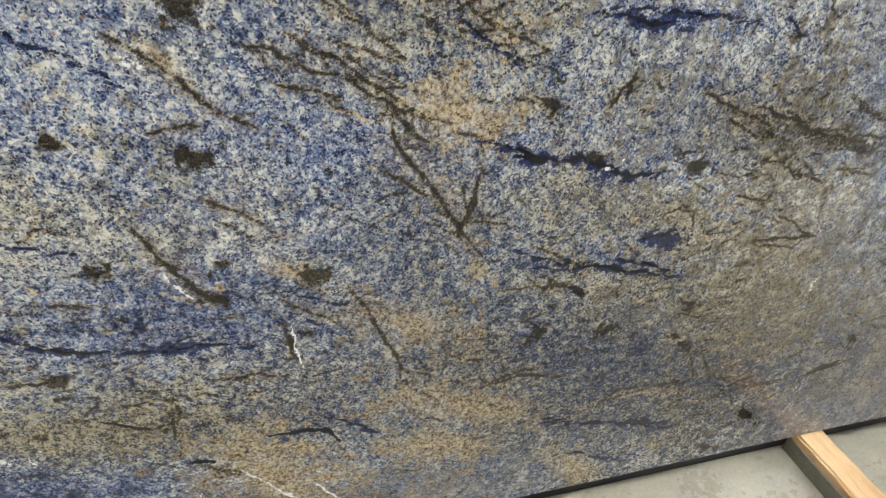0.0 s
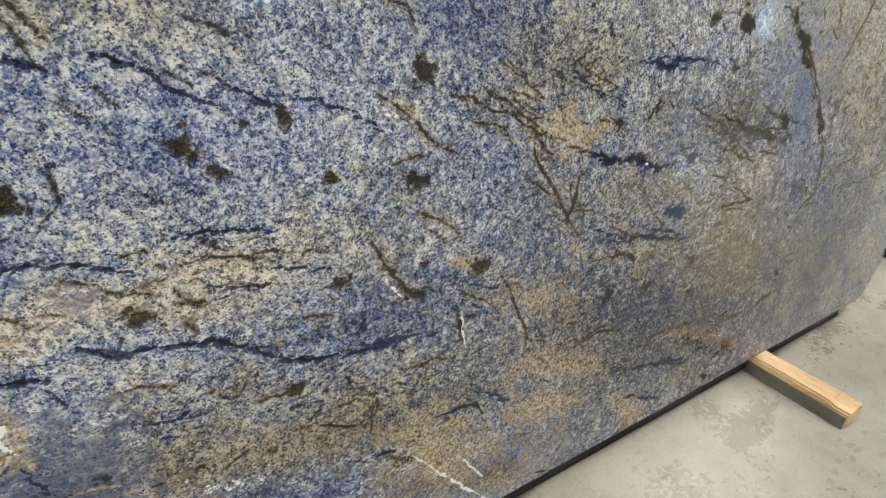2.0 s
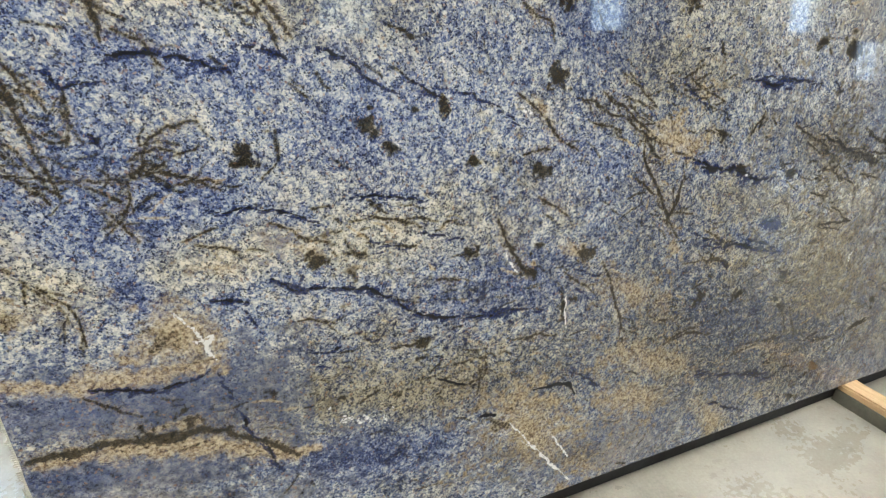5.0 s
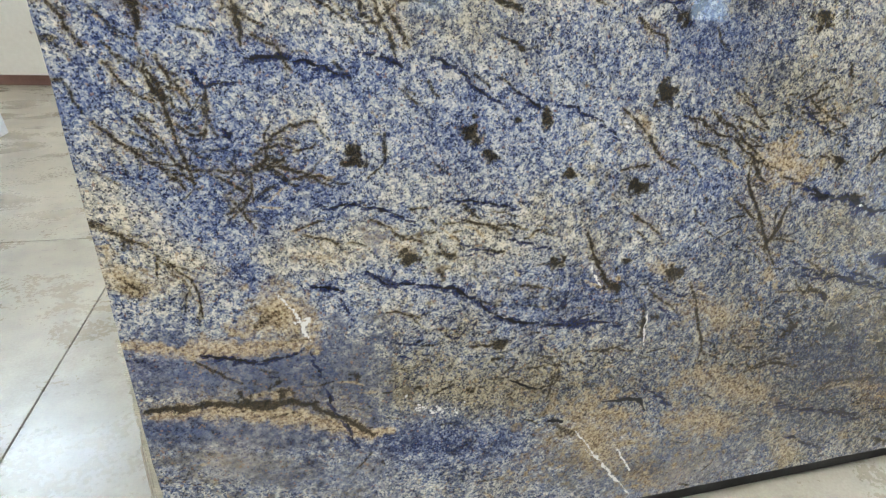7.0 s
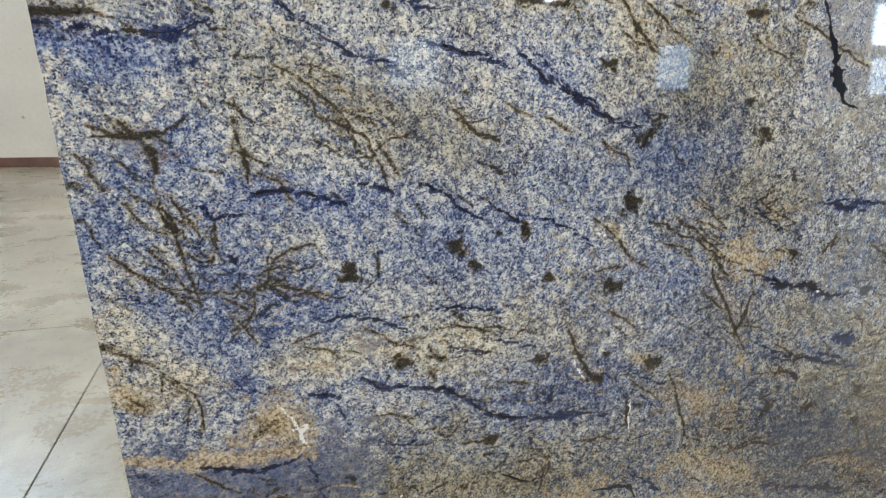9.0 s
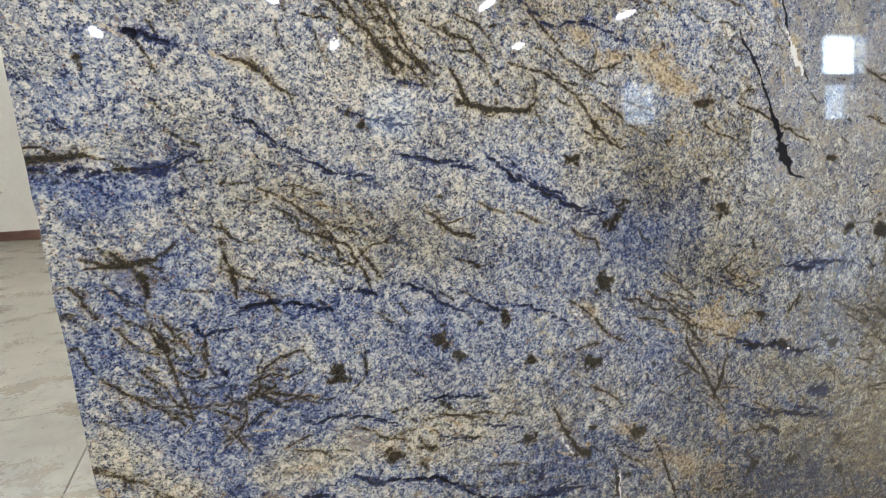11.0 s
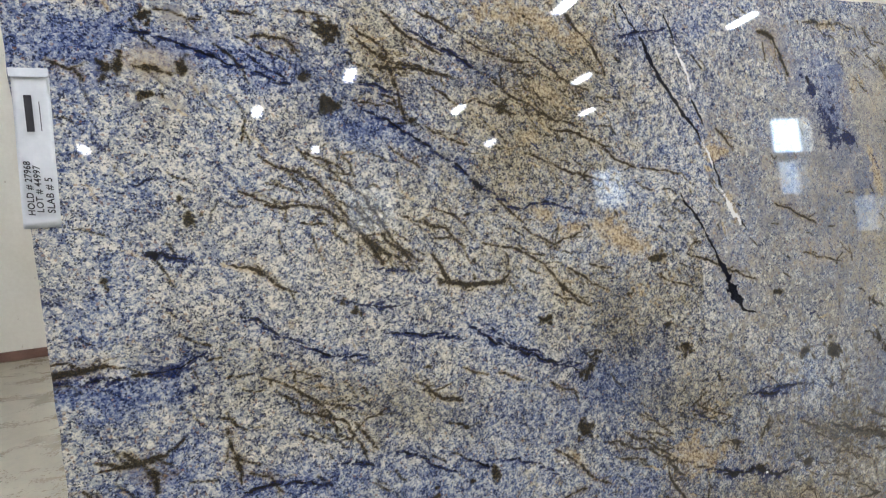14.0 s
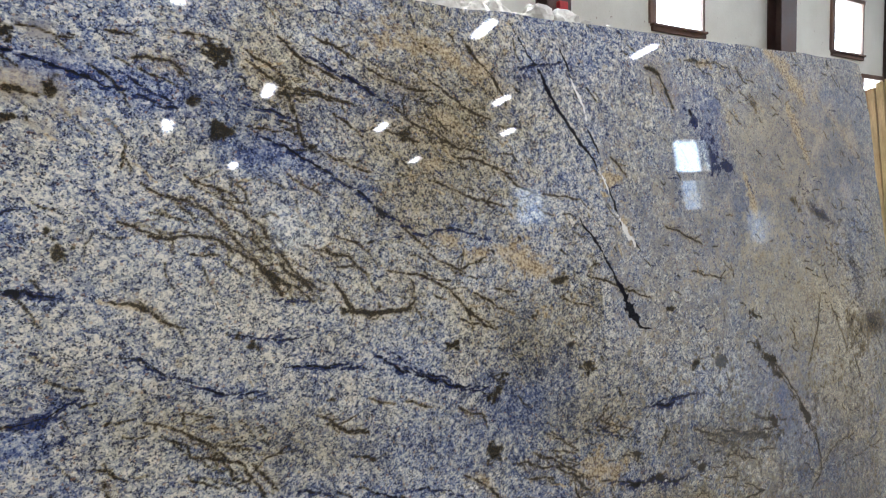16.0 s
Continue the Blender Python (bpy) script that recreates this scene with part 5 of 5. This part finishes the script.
def build_slab():
    slab = tagged(empty("granite_slab", pose(0, 0, SLAB_Z, -SLAB_LEAN)), "polished blue granite slab with cream, navy and olive veins, leaning upright", "stone slab")
    # the outline: the left side runs slightly out towards the top, the right side is rough and its upper corner broken away
    v = np.linspace(0, SLAB_H, NV)
    left = 0.012 - 0.026 * v + 0.0016 * value_noise(v * 0, v, 25, 41)
    right = np.interp(v, (0, 0.03, 0.14, 0.62, 1.0, 1.36, 1.6, 1.87, 2.0, SLAB_H), (2.92, 2.97, 3.035, 3.035, 3.0, 2.962, 2.93, 2.91, 2.88, 2.845)) + 0.008 * value_noise(v * 0, v, 9, 42) + 0.003 * value_noise(v * 0, v, 60, 43)
    u = np.linspace(0, 1, NU)
    low = 0.0015 * value_noise(u * 3, u * 0, 12, 44)
    high = -0.062 + 0.03 * u * SLAB_W * 0.62 + 0.004 * value_noise(u * 3, u * 0, 8, 45) - 0.012 * np.clip((u - 0.95) / 0.05, 0, 1) ** 2
    uu = left[:, None] + (right - left)[:, None] * u[None, :]
    lift = (v / SLAB_H)[:, None]
    vv = v[:, None] + low[None, :] * (1 - lift) + high[None, :] * np.clip((lift - 0.93) / 0.07, 0, 1)
    co = np.stack([uu, np.zeros_like(uu), vv], -1).reshape(-1, 3)
    # the layers are read where each point of the face lies
    ju, iv = np.clip(uu / STEP, 0, NU - 1.001), np.clip(vv / STEP, 0, NV - 1.001)
    j0, i0 = ju.astype(int), iv.astype(int)
    fu, fv = ju - j0, iv - i0

    def at(name):
        g = LAYERS[name]
        return ((g[i0, j0] * (1 - fu) + g[i0, np.minimum(j0 + 1, NU - 1)] * fu) * (1 - fv) + (g[np.minimum(i0 + 1, NV - 1), j0] * (1 - fu) + g[np.minimum(i0 + 1, NV - 1), np.minimum(j0 + 1, NU - 1)] * fu) * fv).ravel()

    idx = np.arange(NU * NV).reshape(NV, NU)
    quads = np.stack([idx[:-1, :-1], idx[:-1, 1:], idx[1:, 1:], idx[1:, :-1]], -1).reshape(-1, 4)
    me = bpy.data.meshes.new("face")
    me.vertices.add(len(co))
    me.vertices.foreach_set("co", co.ravel())
    me.loops.add(quads.size)
    me.loops.foreach_set("vertex_index", quads.ravel())
    me.polygons.add(len(quads))
    me.polygons.foreach_set("loop_start", np.arange(0, quads.size, 4))
    me.update(calc_edges=True)
    for name, keys in (("ores", ("olive", "navy", "tan", "white")), ("washes", ("blue", "cream", "calm", "ink"))):
        layer = me.attributes.new(name, "FLOAT_COLOR", "POINT")
        layer.data.foreach_set("color", np.stack([at(k) for k in keys], -1).ravel())
    me.materials.append(M_STONE)
    face = new("polished_face", me)
    face.parent = slab
    # the sawn body behind the polished face
    ring = [idx[0, j] for j in range(0, NU, 6)] + [idx[i, NU - 1] for i in range(0, NV, 6)] + [idx[NV - 1, j] for j in range(NU - 1, -1, -6)] + [idx[i, 0] for i in range(NV - 1, 0, -6)]
    bm = bmesh.new()
    front = [bm.verts.new(co[k] + np.array((0, 0.0006, 0))) for k in dict.fromkeys(int(k) for k in ring)]
    rear = [bm.verts.new(v.co + Vector((0, SLAB_T, 0))) for v in front]
    n = len(front)
    for k in range(n):
        bm.faces.new((front[k], front[(k + 1) % n], rear[(k + 1) % n], rear[k]))
    bm.faces.new(rear)
    part("sawn_body", bm, M_EDGE, slab, "sawn grey granite edge and back")
    return slab


granite = build_slab()

# ---- what the slab stands on ----
rail = tagged(empty("slab_rail", pose(0, 0, 0)), "black rubber-topped rail on the floor under the slab", "rail")
part("channel", box((0.03, 0.022, 0.0), (2.86, 0.4, 0.062), 0.004), M_BLACK, rail)
part("rubber_strip", box((0.03, 0.018, 0.0625), (2.86, 0.4, SLAB_Z - 0.0005), 0.003), M_BLACK, rail)


def beam(x, y0, y1, label):
    b = tagged(empty("timber_beam", pose(x, 0, 0)), label, "timber", "support timbers")
    bm = bmesh.new()
    box((0.006, y0, 0.001), (0.088, y1, 0.068), bm=bm)
    bmesh.ops.subdivide_edges(bm, edges=[e for e in bm.edges if abs((e.verts[0].co - e.verts[1].co).y) > 0.1], cuts=14, use_grid_fill=True)
    bmesh.ops.bevel(bm, geom=[e for e in bm.edges if abs((e.verts[0].co - e.verts[1].co).y) > 0.005 or e.is_boundary], offset=0.006, segments=2, affect="EDGES")
    rough_up(bm, 0.0035, 18, x)
    for v in bm.verts:
        v.co.z = max(v.co.z, 0.0)
        if v.co.y < y0 + 0.05 and v.co.z > 0.04 and v.co.x < 0.04:
            v.co.z -= 0.008
    part("timber", bm, M_WOOD, b)
    part("steel_angle", box((-0.002, y0 + 0.004, 0.0), (0.003, y1, 0.047), 0.001), M_GREEN, b, "dark green steel strip along the side")
    return b


beam(2.203, -0.302, 0.016, "pale pine beam with dark green steel strip, jutting from under the slab")

tagged(part("timber_block", box((2.872, 0.03, 0.0), (2.95, 0.11, 0.06), 0.005), M_WOOD), "small pale timber block under the slab corner", "timber", "support timbers")


def label_sheet():
    s = tagged(empty("paper_label", pose(-0.033, 0, SLAB_Z, -SLAB_LEAN)), "white paper label with handwritten black marker, taped to the slab", "label")
    bm = bmesh.new()
    for i in range(9):
        for j in range(25):
            u, v = i / 8 * 0.049, 1.558 + j / 24 * 0.245
            bm.verts.new((u - 0.003 + 0.005 * (j / 24), -0.0016 - 0.0015 * abs(noise.noise((u * 40, v * 14, 0))), v))
    bm.verts.ensure_lookup_table()
    for i in range(8):
        for j in range(24):
            k = i * 25 + j
            bm.faces.new((bm.verts[k], bm.verts[k + 25], bm.verts[k + 26], bm.verts[k + 1]))
    sheet = part("sheet", bm, M_PAPER, s, "", True)
    sheet.modifiers.new("thick", "SOLIDIFY").thickness = 0.0004

    def line(text, u, v, size):
        c = bpy.data.curves.new("writing", "FONT")
        c.body, c.size, c.shear, c.extrude = text, size, 0.12, 0.0002
        c.offset = 0.0002
        c.space_character = 1.05
        ob = new("writing", c)
        ob.matrix_basis = Matrix.Translation((u, -0.0046, v)) @ pose(0, 0, 0, 90, 0, 0) @ pose(0, 0, 0, 0, 0, 90)
        ob.data.materials.append(M_INK)
        ob.parent = s
    line("HOLD # 27968", 0.0150, 1.577, 0.0125)
    line("LOT # 44997", 0.0265, 1.581, 0.0125)
    line("SLAB # 5", 0.0410, 1.579, 0.0140)
    part("written_bar", box((0.016, -0.0050, 1.706), (0.026, -0.0042, 1.762)), M_INK, s)
    part("underline", box((0.0345, -0.0050, 1.707), (0.0355, -0.0042, 1.752)), M_INK, s)
    part("tape", box((0.0, -0.0048, 1.790), (0.051, -0.0044, 1.8035)), M_TAPE, s, "clear adhesive tape")


label_sheet()


def net_fringe():
    """The glass-fibre backing net sticks out along the lower left side."""
    s = tagged(empty("backing_net", pose(0, 0, SLAB_Z, -SLAB_LEAN)), "frayed beige fibre backing net along the slab's side", "net")
    bm = bmesh.new()
    rng = random.Random(4)
    v = 0.12
    while v < 0.62:
        w = 0.004 + 0.012 * (0.6 - v) + rng.uniform(-0.003, 0.003)
        box((0.009 - 0.026 * v - w, 0.006, v), (0.012 - 0.026 * v, 0.0075, v + 0.0022), bm=bm)
        v += 0.0042
    part("cross_threads", bm, M_NET, s)
    bm = bmesh.new()
    for k, off in enumerate((0.003, 0.007, 0.011)):
        box((-0.004 - off, 0.0078, 0.12), (-0.0025 - off, 0.009, 0.45 - 0.03 * k), bm=bm)
    part("long_threads", bm, M_NET, s)


net_fringe()

# slabs stacked behind, seen only as an edge
for k, (y, top) in enumerate(((0.034, 2.045), (0.068, 2.05), (0.102, 2.045))):
    s = tagged(empty("rear_slab", pose(0.06 + 0.02 * k, y, SLAB_Z, -SLAB_LEAN)), "grey granite slab stacked behind the blue one", "stone slab", "stacked slabs")
    part("body", box((0, 0, 0), (2.6, 0.03, top), 0.002), M_EDGE, s)


def lump(x, size, seed):
    bm = bmesh.new()
    bmesh.ops.create_icosphere(bm, subdivisions=3, radius=1.0)
    rng = random.Random(seed)
    sx, sz = size * rng.uniform(0.8, 1.3), size * rng.uniform(0.85, 1.15)
    for v in bm.verts:
        v.co *= 1 + 0.45 * noise.noise(v.co * 1.3 + Vector((seed, 0, 0))) + 0.22 * noise.noise(v.co * 4.0 + Vector((0, seed, 0)))
        v.co = Vector((v.co.x * sx, v.co.y * 0.032, (max(v.co.z, -0.5) + 0.5) * sz * 0.8))
    ob = tagged(part("plaster_lump", bm, M_LUMP), "crumbled white plaster lump on the slabs' top edge", "rubble", "plaster lumps")
    ob.matrix_basis = pose(x, 0.262, 2.114, 0, 0, 0)


for k, (x, size) in enumerate(((0.98, 0.05), (1.06, 0.038), (1.13, 0.05), (1.2, 0.036), (1.27, 0.052), (1.36, 0.046), (1.44, 0.04), (1.52, 0.03), (1.95, 0.04), (2.05, 0.036), (2.42, 0.03), (2.62, 0.026))):
    lump(x, size, k + 1)

# ---- the neighbouring bundle ----
tagged(part("bundle_skid", box((3.62, 0.12, 0.0), (6.4, 0.62, 0.075), 0.008), M_BLACK), "black skid under the neighbouring slabs", "skid")
rng = random.Random(8)
for k in range(9):
    s = tagged(empty("beige_slab", pose(3.57 + rng.uniform(-0.02, 0.025), 0.15 + 0.036 * k, 0.0755, -SLAB_LEAN)), "beige stone slab standing on edge, stacked beside the blue slab", "stone slab", "neighbouring slabs")
    bm = box((0, 0, 0), (2.7, 0.031, 2.08 + rng.uniform(-0.03, 0.02)), 0.003)
    part("body", bm, M_BEIGE if k % 3 else M_BEIGE2, s)

# red alarm box on the column
alarm = tagged(empty("alarm_box", pose(6.41, Y1 - 0.32, 4.63)), "red metal alarm box on the brown column", "alarm box")
part("case", box((-0.09, -0.09, -0.12), (0.09, 0.0, 0.12), 0.012), M_RED, alarm)

# white slab standing on edge near the wall
board = tagged(empty("white_slab", pose(-1.97, 4.05, 0.0, 0, -5, 0)), "plain white slab standing on edge on the concrete floor", "stone slab")
part("panel", box((-0.03, -1.9, 0.001), (0.0, 0.0, 1.25), 0.003), M_PAPER, board)
